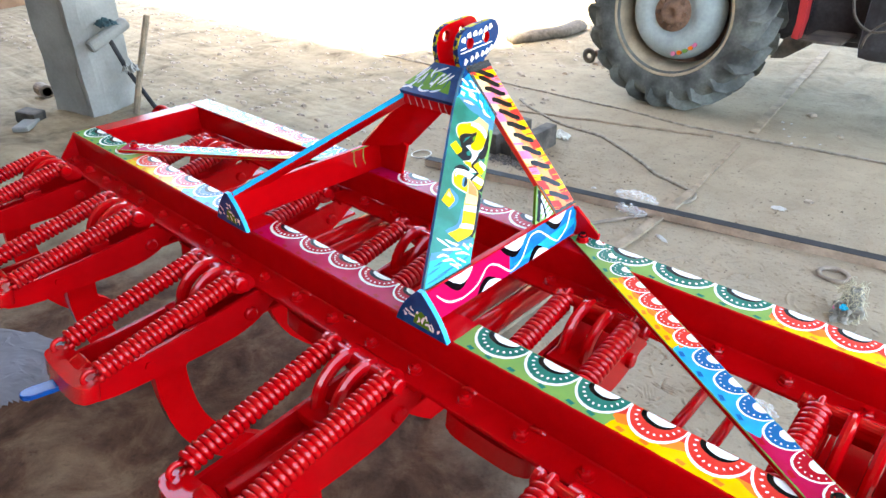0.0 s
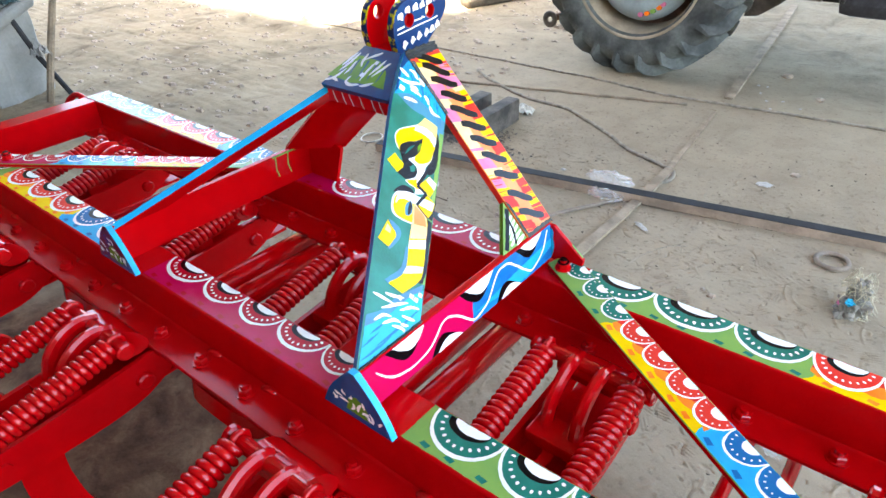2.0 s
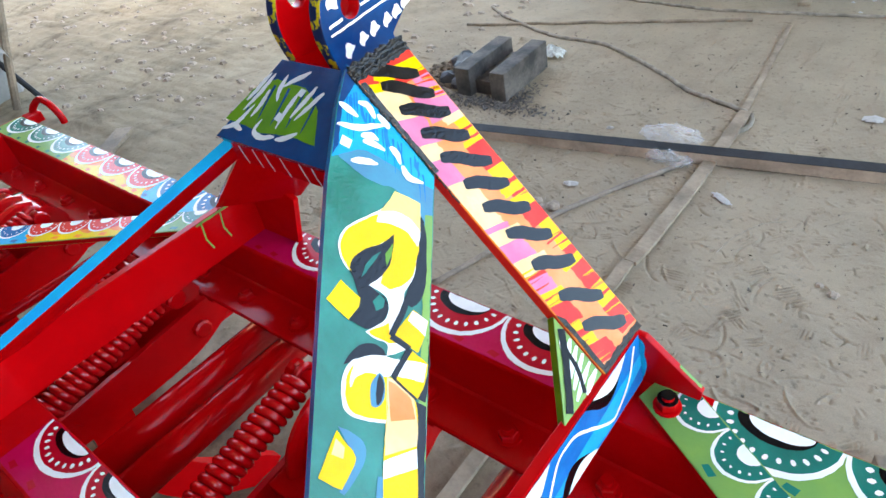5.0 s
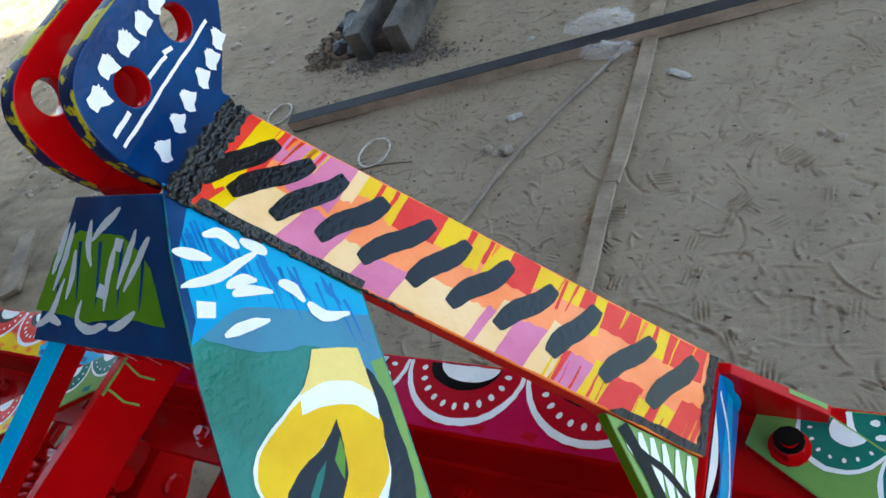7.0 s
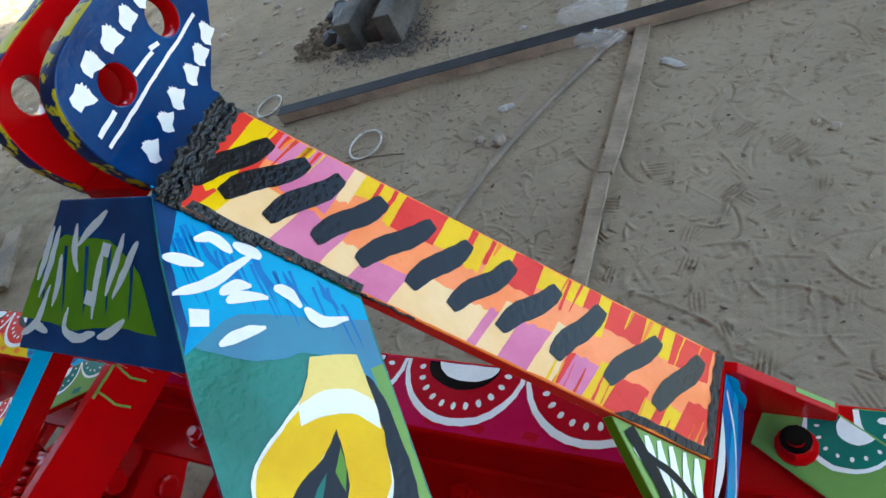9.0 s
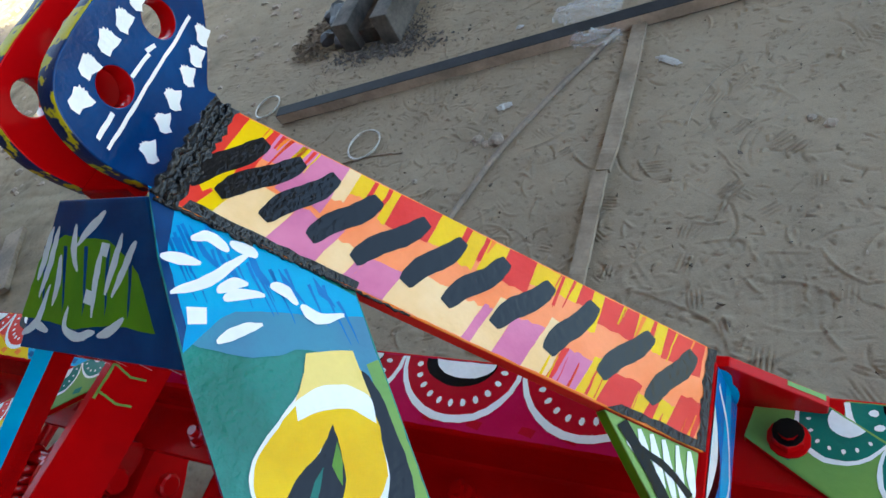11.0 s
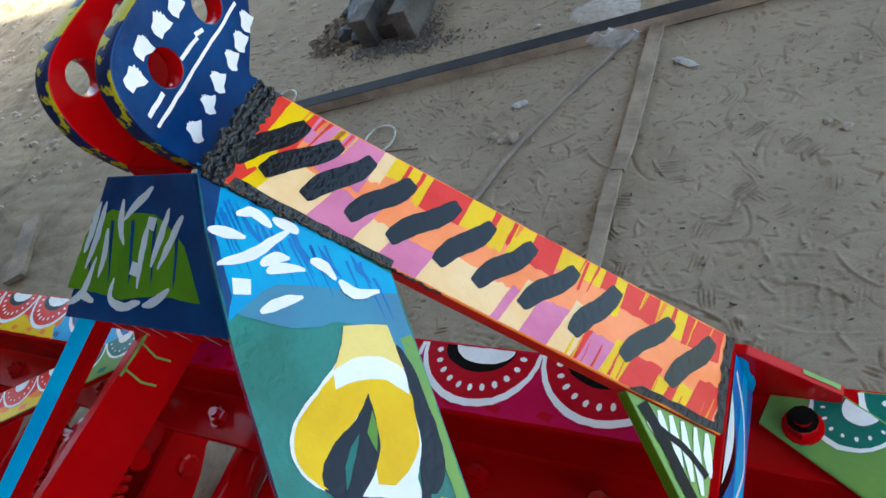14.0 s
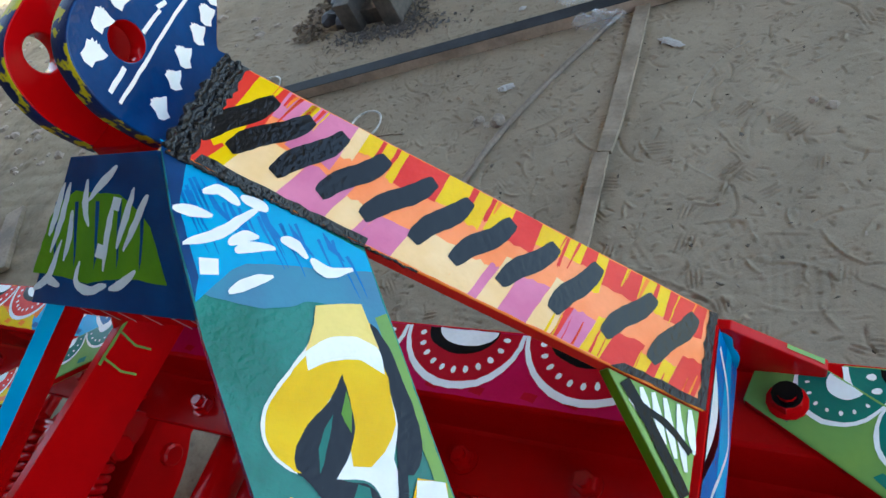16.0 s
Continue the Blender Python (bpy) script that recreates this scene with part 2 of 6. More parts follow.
class Paint:
    """Coats of paint on a flat face: outlines, brush strokes and dots in the xy plane of m."""

    def __init__(self, m):
        self.bm, self.m, self.mats = bmesh.new(), m, []

    def slot(self, mat):
        if mat not in self.mats:
            self.mats.append(mat)
        return self.mats.index(mat)

    def poly(self, pts, mat, layer=0):
        z = 0.0005 + 0.00018 * layer
        line, n = [], len(pts)
        for i, (a, b) in enumerate(pts):
            c, d = pts[(i + 1) % n]
            k = max(int(math.hypot(c - a, d - b) / 0.006), 1)
            line += [(a + (c - a) * j / k, b + (d - b) * j / k) for j in range(k)]
        # the brush leaves no straight edge
        hand = [noise.noise_vector((x * 170, y * 170, layer)) * 0.0007 + noise.noise_vector((x * 45, y * 45, layer + 9)) * 0.0009 for x, y in line]
        f = self.bm.faces.new([self.bm.verts.new(self.m @ Vector((x + h.x, y + h.y, z))) for (x, y), h in zip(line, hand)])
        f.material_index = self.slot(mat)
        f.normal_update()
        if f.normal.dot(self.m.to_3x3() @ Vector((0, 0, 1))) < 0:
            f.normal_flip()
        f.tag = True

    def stroke(self, pts, width, mat, layer=1):
        """width: a number or a function of 0..1 along the stroke."""
        w = width if callable(width) else (lambda u: width)
        P = [Vector((x, y)) for x, y in pts]
        L, R, n = [], [], len(P)
        for i, p in enumerate(P):
            t = (P[min(i + 1, n - 1)] - P[max(i - 1, 0)])
            t = t.normalized() if t.length > 1e-9 else Vector((1, 0))
            q = Vector((-t.y, t.x)) * w(i / (n - 1)) / 2
            L.append(p + q), R.append(p - q)
        for i in range(n - 1):
            self.poly([L[i], R[i], R[i + 1], L[i + 1]], mat, layer)

    def disc(self, c, r, mat, layer=2, n=9, ry=None, a=0.0):
        ry = ry or r
        ca, sa = math.cos(a), math.sin(a)
        self.poly([(c[0] + x * ca - y * sa, c[1] + x * sa + y * ca) for x, y in ((r * math.cos(2 * math.pi * i / n), ry * math.sin(2 * math.pi * i / n)) for i in range(n))], mat, layer)

    def mesh(self, name):
        me = bpy.data.meshes.new(name)
        bmesh.ops.remove_doubles(self.bm, verts=self.bm.verts, dist=1e-7)
        self.bm.to_mesh(me)
        self.bm.free()
        for m in self.mats:
            me.materials.append(m)
        return me

    def done(self, name, parent, label=""):
        return link(name, self.mesh(name), parent, label)


def curve2(pts, n=8):
    return [(p.x, p.y) for p in spline([(x, y, 0) for x, y in pts], n)]


def thing(name, label, category, group="", kind="", at=(0, 0, 0)):
    ob = new(name)
    ob.location = at
    ob.empty_display_size = 0.1
    return tagged(ob, label, category, group, kind)


# ---- ground and shed ----
def ground_material():
    m = bpy.data.materials.new("trodden_dusty_earth")
    m.use_nodes = True
    nt, links = m.node_tree, m.node_tree.links
    p = nt.nodes["Principled BSDF"]
    co = nt.nodes.new("ShaderNodeTexCoord")

    def noise_tex(scale, detail, rough=0.55, dis=0.0):
        n = nt.nodes.new("ShaderNodeTexNoise")
        n.inputs["Scale"].default_value, n.inputs["Detail"].default_value = scale, detail
        n.inputs["Roughness"].default_value, n.inputs["Distortion"].default_value = rough, dis
        links.new(co.outputs["Object"], n.inputs["Vector"])
        return n

    def ramp(src, stops):
        r = nt.nodes.new("ShaderNodeValToRGB")
        e = r.color_ramp.elements
        while len(e) < len(stops):
            e.new(0.5)
        for k, (pos, col) in enumerate(stops):
            e[k].position, e[k].color = pos, (*col, 1)
        links.new(src, r.inputs["Fac"])
        return r

    def mixed(kind, fac, a, b):
        x = nt.nodes.new("ShaderNodeMix")
        x.data_type, x.blend_type = "RGBA", kind
        for sock, v in ((x.inputs["Factor"], fac), (x.inputs[6], a), (x.inputs[7], b)):
            if isinstance(v, float):
                sock.default_value = v
            elif isinstance(v, tuple):
                sock.default_value = v
            else:
                links.new(v, sock)
        return x.outputs[2]

    big, mid, fine, grit = noise_tex(0.9, 4), noise_tex(6, 6, 0.6, 0.4), noise_tex(45, 5), noise_tex(320, 3)
    base = ramp(big.outputs["Fac"], [(0.3, (0.325, 0.266, 0.188)), (0.7, (0.412, 0.340, 0.243))])
    patch = ramp(mid.outputs["Fac"], [(0.30, (0.84, 0.83, 0.82)), (0.5, (0.97, 0.96, 0.95)), (0.7, (1.05, 1.04, 1.03))])
    c = mixed("MULTIPLY", 1.0, base.outputs["Color"], patch.outputs["Color"])
    specks = ramp(fine.outputs["Fac"], [(0.28, (0.55, 0.55, 0.55)), (0.42, (1, 1, 1))])
    c = mixed("MULTIPLY", 0.7, c, specks.outputs["Color"])
    c = mixed("MULTIPLY", 0.35, c, grit.outputs["Fac"])
    litter = ramp(noise_tex(9.0, 8, 0.75, 0.3).outputs["Fac"], [(0.30, (0.55, 0.50, 0.44)), (0.38, (1, 1, 1)), (0.66, (1, 1, 1)), (0.74, (1.14, 1.12, 1.06))])
    c = mixed("MULTIPLY", 0.8, c, litter.outputs["Color"])
    # churned, littered earth towards the open yard
    sep = nt.nodes.new("ShaderNodeSeparateXYZ")
    links.new(co.outputs["Object"], sep.inputs[0])
    yard = nt.nodes.new("ShaderNodeMapRange")
    yard.inputs["From Min"].default_value, yard.inputs["From Max"].default_value = -1.4, -3.0
    links.new(sep.outputs["X"], yard.inputs["Value"])
    trash = ramp(noise_tex(3.2, 9, 0.72, 0.8).outputs["Fac"], [(0.33, (0.36, 0.33, 0.27)), (0.47, (0.78, 0.76, 0.70)), (0.62, (0.97, 0.97, 0.90))])
    deep = nt.nodes.new("ShaderNodeMapRange")
    deep.inputs["From Min"].default_value, deep.inputs["From Max"].default_value = 3.1, 4.4
    deep.inputs["To Max"].default_value = 0.75
    links.new(sep.outputs["Y"], deep.inputs["Value"])
    either = nt.nodes.new("ShaderNodeMath")
    either.operation = "MAXIMUM"
    links.new(yard.outputs["Result"], either.inputs[0])
    links.new(deep.outputs["Result"], either.inputs[1])
    c = mixed("MIX", either.outputs["Value"], c, mixed("MULTIPLY", 1.0, c, trash.outputs["Color"]))
    # oil and paint soaked earth where implements are sprayed, with shade under the implement painted in
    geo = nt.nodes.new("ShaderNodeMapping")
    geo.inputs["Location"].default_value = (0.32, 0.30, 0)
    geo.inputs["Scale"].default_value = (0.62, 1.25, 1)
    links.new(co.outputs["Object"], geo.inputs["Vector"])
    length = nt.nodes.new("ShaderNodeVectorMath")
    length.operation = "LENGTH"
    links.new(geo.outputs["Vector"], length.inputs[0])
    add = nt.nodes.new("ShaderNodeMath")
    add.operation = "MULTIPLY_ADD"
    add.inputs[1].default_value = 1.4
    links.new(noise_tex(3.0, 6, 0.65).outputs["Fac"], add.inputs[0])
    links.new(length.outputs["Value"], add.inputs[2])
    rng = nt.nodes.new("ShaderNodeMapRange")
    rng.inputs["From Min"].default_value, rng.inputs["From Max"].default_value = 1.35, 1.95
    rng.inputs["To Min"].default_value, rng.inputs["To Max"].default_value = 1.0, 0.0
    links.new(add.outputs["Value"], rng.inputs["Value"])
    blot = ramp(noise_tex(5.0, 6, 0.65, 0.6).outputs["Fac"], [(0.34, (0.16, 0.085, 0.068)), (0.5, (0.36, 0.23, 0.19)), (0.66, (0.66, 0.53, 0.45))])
    oil_and_shade = mixed("MULTIPLY", 1.0, c, blot.outputs["Color"])
    c = mixed("MIX", rng.outputs["Result"], c, oil_and_shade)
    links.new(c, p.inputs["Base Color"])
    p.inputs["Roughness"].default_value = 0.92
    p.inputs["Specular IOR Level"].default_value = 0.2
    dents = noise_tex(17, 2, 0.5, 1.8)
    crease = ramp(dents.outputs["Fac"], [(0.46, (0, 0, 0)), (0.49, (1, 1, 1)), (0.60, (0.6, 0.6, 0.6))])
    b0 = nt.nodes.new("ShaderNodeBump")
    b0.inputs["Strength"].default_value, b0.inputs["Distance"].default_value = 0.10, 0.004
    links.new(crease.outputs["Color"], b0.inputs["Height"])
    b1, b2 = nt.nodes.new("ShaderNodeBump"), nt.nodes.new("ShaderNodeBump")
    links.new(b0.outputs["Normal"], b1.inputs["Normal"])
    b1.inputs["Strength"].default_value, b1.inputs["Distance"].default_value = 0.30, 0.012
    b2.inputs["Strength"].default_value, b2.inputs["Distance"].default_value = 0.55, 0.004
    links.new(mid.outputs["Fac"], b1.inputs["Height"])
    links.new(fine.outputs["Fac"], b2.inputs["Height"])
    links.new(b1.outputs["Normal"], b2.inputs["Normal"])
    links.new(b2.outputs["Normal"], p.inputs["Normal"])
    return m


EARTH = ground_material()


def axis_lines(lo, hi, step, far):
    """Even lines from lo to hi, then wider and wider to far on both sides."""
    mid = list(np.arange(lo, hi + step / 2, step))
    out, d, x = [], step, hi
    while x < far:
        d *= 1.03 if x < hi + 4 else 1.15
        x += d
        out.append(x)
    left, d, x = [], step, lo
    while x > -far:
        d *= 1.03 if x > lo - 4 else 1.15
        x -= d
        left.append(x)
    return left[::-1] + mid + out


# shallow shoe prints: place, turn, depth
rng = random.Random(4)
PRINTS = [(rng.uniform(-2.0, 1.3), rng.uniform(0.7, 3.2), rng.uniform(0, 6.3), rng.uniform(0.0010, 0.0028)) for _ in range(130)]
CLODS = [(rng.uniform(-2.2, 1.2), rng.uniform(0.6, 3.0), rng.uniform(0.004, 0.016), rng.uniform(-0.005, 0.005)) for _ in range(900)]
# scuffs: short curved ridges left by dragged feet and tools; place, radius, middle angle, half span, height
SCUFFS = [(rng.uniform(-2.0, 1.3), rng.uniform(0.6, 3.0), rng.choice([0.012, 0.016, 0.022, 0.03, 0.05, 0.10]) * rng.uniform(0.7, 1.4), rng.uniform(0, 6.28), rng.uniform(0.2, 0.65), rng.choice([-1, 1, 1]) * rng.uniform(0.0022, 0.0068)) for _ in range(3600)]
# tread marks: patches of short parallel grooves; place, turn, length, depth
TREADS = [(rng.uniform(-2.0, 1.3), rng.uniform(0.7, 2.9), rng.uniform(0, 6.3), rng.uniform(0.016, 0.034), rng.uniform(0.0016, 0.0036)) for _ in range(340)]


def binned(items, cell, reach):
    """Which items can touch each cell of the plan."""
    bins = {}
    for k, it in enumerate(items):
        n = int(reach(it) // cell) + 1
        i0, j0 = int(it[0] // cell), int(it[1] // cell)
        for i in range(-n, n + 1):
            for j in range(-n, n + 1):
                bins.setdefault((i0 + i, j0 + j), []).append(k)
    return bins


BINS = binned(PRINTS, 0.2, lambda it: 0.18)
CBINS = binned(CLODS, 0.05, lambda it: it[2])
SBINS = binned(SCUFFS, 0.05, lambda it: it[2] + 0.012)
TBINS = binned(TREADS, 0.05, lambda it: it[3])
# short cuts left by toes and tools: place, turn, half length, depth
CUTS = [(rng.uniform(-1.6, 1.1), rng.uniform(0.7, 2.5), rng.gauss(-0.4, 0.8), rng.uniform(0.005, 0.020), rng.uniform(0.002, 0.0055)) for _ in range(1300)]
KBINS = binned(CUTS, 0.05, lambda it: it[3] + 0.004)


def ground_height(x, y):
    far = max(0, math.hypot(x, y - 1) - 4)
    h = 0.008 * noise.noise((x * 1.7, y * 1.7, 0.3)) + 0.0028 * noise.noise((x * 6, y * 6, 1.3)) + 0.0014 * noise.noise((x * 17, y * 17, 5.0)) + 0.0010 * noise.noise((x * 41, y * 41, 2.1))
    h *= 1.0 / (1 + far * 0.1)
    churn = min(max((-1.5 - x) / 1.5, 0.7 * (y - 3.1) / 1.2, 0.0), 1.0)
    if churn and far < 12:
        h += churn * (0.020 * noise.noise((x * 2.3, y * 3.1, 8.0)) + 0.014 * abs(noise.noise((x * 6.5, y * 9.0, 4.0))) + 0.006 * noise.noise((x * 15, y * 19, 6.0)))
    for k in BINS.get((int(x // 0.2), int(y // 0.2)), ()):
        px, py, a, d = PRINTS[k]
        dx, dy = x - px, y - py
        u, v = dx * math.cos(a) + dy * math.sin(a), -dx * math.sin(a) + dy * math.cos(a)
        r = math.hypot(u / 0.13, v / (0.05 - 0.012 * math.sin(u * 18)))
        if r < 1.2:
            wear = max(0.0, min(1.0, 0.4 + 2.4 * noise.noise((x * 12, y * 12, k * 1.7))))
            h += (-d * wear * (0.7 + 0.3 * math.sin(u * 330 + v * 60))) if r < 0.95 else 0.8 * d * wear * max(0, 1 - abs(r - 1.02) / 0.09)
    for k in CBINS.get((int(x // 0.05), int(y // 0.05)), ()):
        px, py, q0, d = CLODS[k]
        q = math.hypot(x - px, (y - py) * 1.4) / q0
        if q < 1:
            h += d * (1 - q * q)
    for k in SBINS.get((int(x // 0.05), int(y // 0.05)), ()):
        px, py, r, a, half, d = SCUFFS[k]
        q = math.hypot(x - px, y - py) - r
        if -0.008 < q < 0.0032:
            da = abs((math.atan2(y - py, x - px) - a + math.pi) % (2 * math.pi) - math.pi)
            if da < half:
                side = 1 - q / 0.0032 if q > 0 else 1 + q / 0.008
                h += d * side * (1 - (da / half) ** 2)
    for k in TBINS.get((int(x // 0.05), int(y // 0.05)), ()):
        px, py, a, ln, d = TREADS[k]
        dx, dy = x - px, y - py
        u, v = dx * math.cos(a) + dy * math.sin(a), -dx * math.sin(a) + dy * math.cos(a)
        if abs(u) < ln and abs(v) < ln * 0.6:
            h += d * math.sin(v * 640) * (1 - (u / ln) ** 2)
    for k in KBINS.get((int(x // 0.05), int(y // 0.05)), ()):
        px, py, a, ln, d = CUTS[k]
        dx, dy = x - px, y - py
        u, v = dx * math.cos(a) + dy * math.sin(a), -dx * math.sin(a) + dy * math.cos(a) + 6 * (dx * dx + dy * dy)
        if abs(u) < ln and -0.0035 < v < 0.0055:
            f = 1 - (u / ln) ** 2
            h += -d * f * (1 - abs(v) / 0.0035) if v < 0.0035 else 0.35 * d * f
    return h


def build_ground():
    xs, ys = axis_lines(-1.35, 1.0, 0.003, 900), axis_lines(0.75, 2.2, 0.003, 900)
    verts = [(x, y, ground_height(x, y) if abs(x) < 12 and abs(y) < 14 else 0.0) for y in ys for x in xs]
    nx = len(xs)
    faces = [(j * nx + i, j * nx + i + 1, (j + 1) * nx + i + 1, (j + 1) * nx + i) for j in range(len(ys) - 1) for i in range(nx - 1)]
    me = bpy.data.meshes.new("ground")
    me.from_pydata(verts, [], faces)
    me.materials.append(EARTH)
    me.polygons.foreach_set("use_smooth", [True] * len(me.polygons))
    return tagged(link("ground", me), "trodden dusty brown earth floor with footprints, dark oily stains and painted-in shade", "ground", kind="structure")


build_ground()

# open shed: unseen sheet roof on posts and back wall, added to shape light; side wall
ROOF_Z = 5.0


def build_shed():
    # both roofs are unseen; their edges are set by where the shade ends
    for name, x0, x1, y0, y1 in (("shade_roof_main", -10.0, 3.4, -3.4, 0.30), ("shade_roof_bay", -3.9, 3.4, 0.18, 9.0)):
        bm = bmesh.new()
        n = int((x1 - x0) / 0.12)
        lo = [(x0 + (x1 - x0) * i / n, 0.02 * (i % 2)) for i in range(n + 1)]
        m = basis((0, y1, ROOF_Z - (0.06 if name == "shade_roof_bay" else 0)), (1, 0, 0), (0, 0, 1))
        prism(bm, lo + [(x, z + 0.01) for x, z in lo[::-1]], m, 0.0, y1 - y0)
        tagged(part(name, bm, SHED), "unseen grey corrugated sheet roof added to shade the open workshop", "roof", kind="structure")
    bm = bmesh.new()
    box(bm, (-9.6, -3.19, -0.05), (-9.4, 2.35, ROOF_Z - 0.01))
    tagged(part("wall_side", bm, BRICK), "plain warm brown brick workshop wall", "wall", kind="structure")
    # unseen dark wall, added to keep light from coming in behind
    bm = bmesh.new()
    box(bm, (-10.0, -3.4, -0.05), (3.4, -3.2, ROOF_Z - 0.01))
    tagged(part("light_block_wall", bm, WALL), "unseen plain dark brick wall added to block light from behind", "wall", kind="structure")


build_shed()


# ---- the cultivator ----
H = 0.64
MID = -0.095
cultivator = thing("cultivator", "freshly painted red spring-tine cultivator with colourful truck-art scallops", "cultivator")


def angle_section(y):
    """Rolled section of the long beams: top flange, upright web, lower flange turned outwards."""
    t, r = 0.008, 0.004
    s = [(0.0, 0.64 - r), (0.0, 0.557), (-0.004, 0.555), (-0.065 + 0.002, 0.555), (-0.065, 0.553), (-0.065, 0.547), (t, 0.547), (t, 0.628), (t + 0.004, 0.632), (0.08, 0.632), (0.08, 0.638), (0.078, 0.64), (r, 0.64), (r * 0.3, 0.64 - r * 0.3)]
    return [(a + y, b) for a, b in s]


X0, X1 = -1.48, 1.29
YZ = basis((0, 0, 0), (0, 1, 0), (0, 0, 1))
beams = []
for y in (0.0, 0.44):
    bm = bmesh.new()
    prism(bm, angle_section(y), YZ, X0, X1)
    beams.append(part("frame_beam", bm, RED, cultivator))
for x, s in ((X0, 1), (X1, -1)):
    bm = bmesh.new()
    sec = [(0, 0.545), (0.008, 0.545), (0.008, 0.632), (0.07, 0.632), (0.07, 0.640), (0.0, 0.640)]
    sec = [(x + s * (0.07 - a), z) for a, z in sec]
    if s > 0:
        sec = sec[::-1]
    prism(bm, sec, basis((0, 0, 0), (1, 0, 0), (0, 0, 1)), -0.439, -0.081, 0.001)
    part("end_rail", bm, RED, cultivator)
    # web plates closing the beam ends
    for y in (0.0, 0.44):
        bm = bmesh.new()
        prism(bm, [(y + 0.001, 0.633), (y - 0.064, 0.556), (y + 0.001, 0.556)], YZ, x - 0.004, x + 0.004, 0.0008)
        part("end_gusset", bm, RED, cultivator)

# bolts along the lower flanges
for y, xs in ((-0.033, [0.115 + 0.1285 * k for k in range(-12, 9)]), (0.407, [-0.279 + 0.1335 * k for k in range(-8, 12)])):
    for x in xs:
        if X0 + 0.05 < x < X1 - 0.05:
            bm = bmesh.new()
            hexbolt(bm, (x, y, 0.555), (0.02 * math.sin(x * 40), 0.03, 1), 0.0132, 0.013, 0.020)
            part("bolt", bm, RED_GLOSS, beams[0] if y < 0.2 else beams[1])

# ---- mast ----
SIDE_R = basis((0.24, 0, 0.722), (0, 1, 0), (-0.27, 0, 0.288))
SIDE_L = basis((2 * MID - 0.24, 0, 0.722), (0, 1, 0), (0.259, 0, 0.227))
PLATE = [(0.0, 0.0), (0.135, 0.0), (0.43, 0.262), (0.43, 0.396), (0.397, 0.3728), (0.336, 0.3211), (0.279, 0.2669), (0.125, 0.119)]
STRAP = [(0.43, -0.004), (0.51, -0.004), (0.51, 0.392), (0.43, 0.392)]
bm = bmesh.new()
prism(bm, PLATE, SIDE_R, -0.012, 0.0, 0.0, (0, 1, 2))
upright = part("mast_upright", bm, [TEAL, BLUE, RED], cultivator, "teal and blue painted flat upright with yellow ornament")
bm = bmesh.new()
prism(bm, STRAP, SIDE_R, -0.012, 0.0012, 0.001, (0, 1, 1))
strap = part("mast_strap", bm, [ORANGE, SCARLET], cultivator, "orange, red and yellow streaked flat strap with dark bars")
bm = bmesh.new()
prism(bm, [(0.0, 0.0), (0.112, 0.0), (0.41, 0.276), (0.41, 0.352), (0.40, 0.352)], SIDE_L, 0.0, 0.012, 0.0, (0, 1, 0))
part("mast_upright", bm, [RED, CYAN], cultivator, "red upright with a bright blue edge")
bm = bmesh.new()
prism(bm, [(0.0, -0.055), (0.1175, 0.0), (0.1175, 0.250), (0.0, 0.232)], basis((-0.390, 0.43, 0.760), (0.081, 0.08, -0.029), (0.151, 0, 0.142)), -0.012, 0.0, 0.001)
part("mast_strap", bm, [RED], cultivator, "plain red flat strap")
bm = bmesh.new()
prism(bm, [(-0.436, 0.6405), (-0.335, 0.6405), (-0.306, 0.733), (-0.385, 0.775), (-0.436, 0.735)], basis((0, 0.498, 0), (1, 0, 0), (0, 0, 1)), -0.004, 0.006, 0.001)
part("strap_foot", bm, [RED], cultivator)

TOP = basis((MID, 0.353, 0.952), (1, 0, 0), (0, 0.077, 0.051))
bm = bmesh.new()
prism(bm, [(-0.076, -0.004), (0.096, -0.004), (0.054, 0.097), (-0.036, 0.097)], TOP, -0.010, 0.002, 0.001, (0, 1, 2))
top_plate = part("top_plate", bm, [NAVY, NAVY, RED], cultivator, "navy and green top plate with white strokes")
bm = bmesh.new()
prism(bm, [(MID - 0.070, 0.918), (MID + 0.086, 0.918), (MID + 0.090, 0.941), (MID - 0.072, 0.941)], basis((0, 0.362, 0), (1, 0, 0), (0, 0, 1)), -0.005, 0.003, 0.001)
front_lip = part("front_lip", bm, RED, cultivator, "red lip under the top plate with pale drips")
bm = bmesh.new()
box(bm, (-0.1305, 0.446, 0.986), (-0.0785, 0.512, 1.001), 0.003)
part("top_bridge", bm, RED, cultivator)

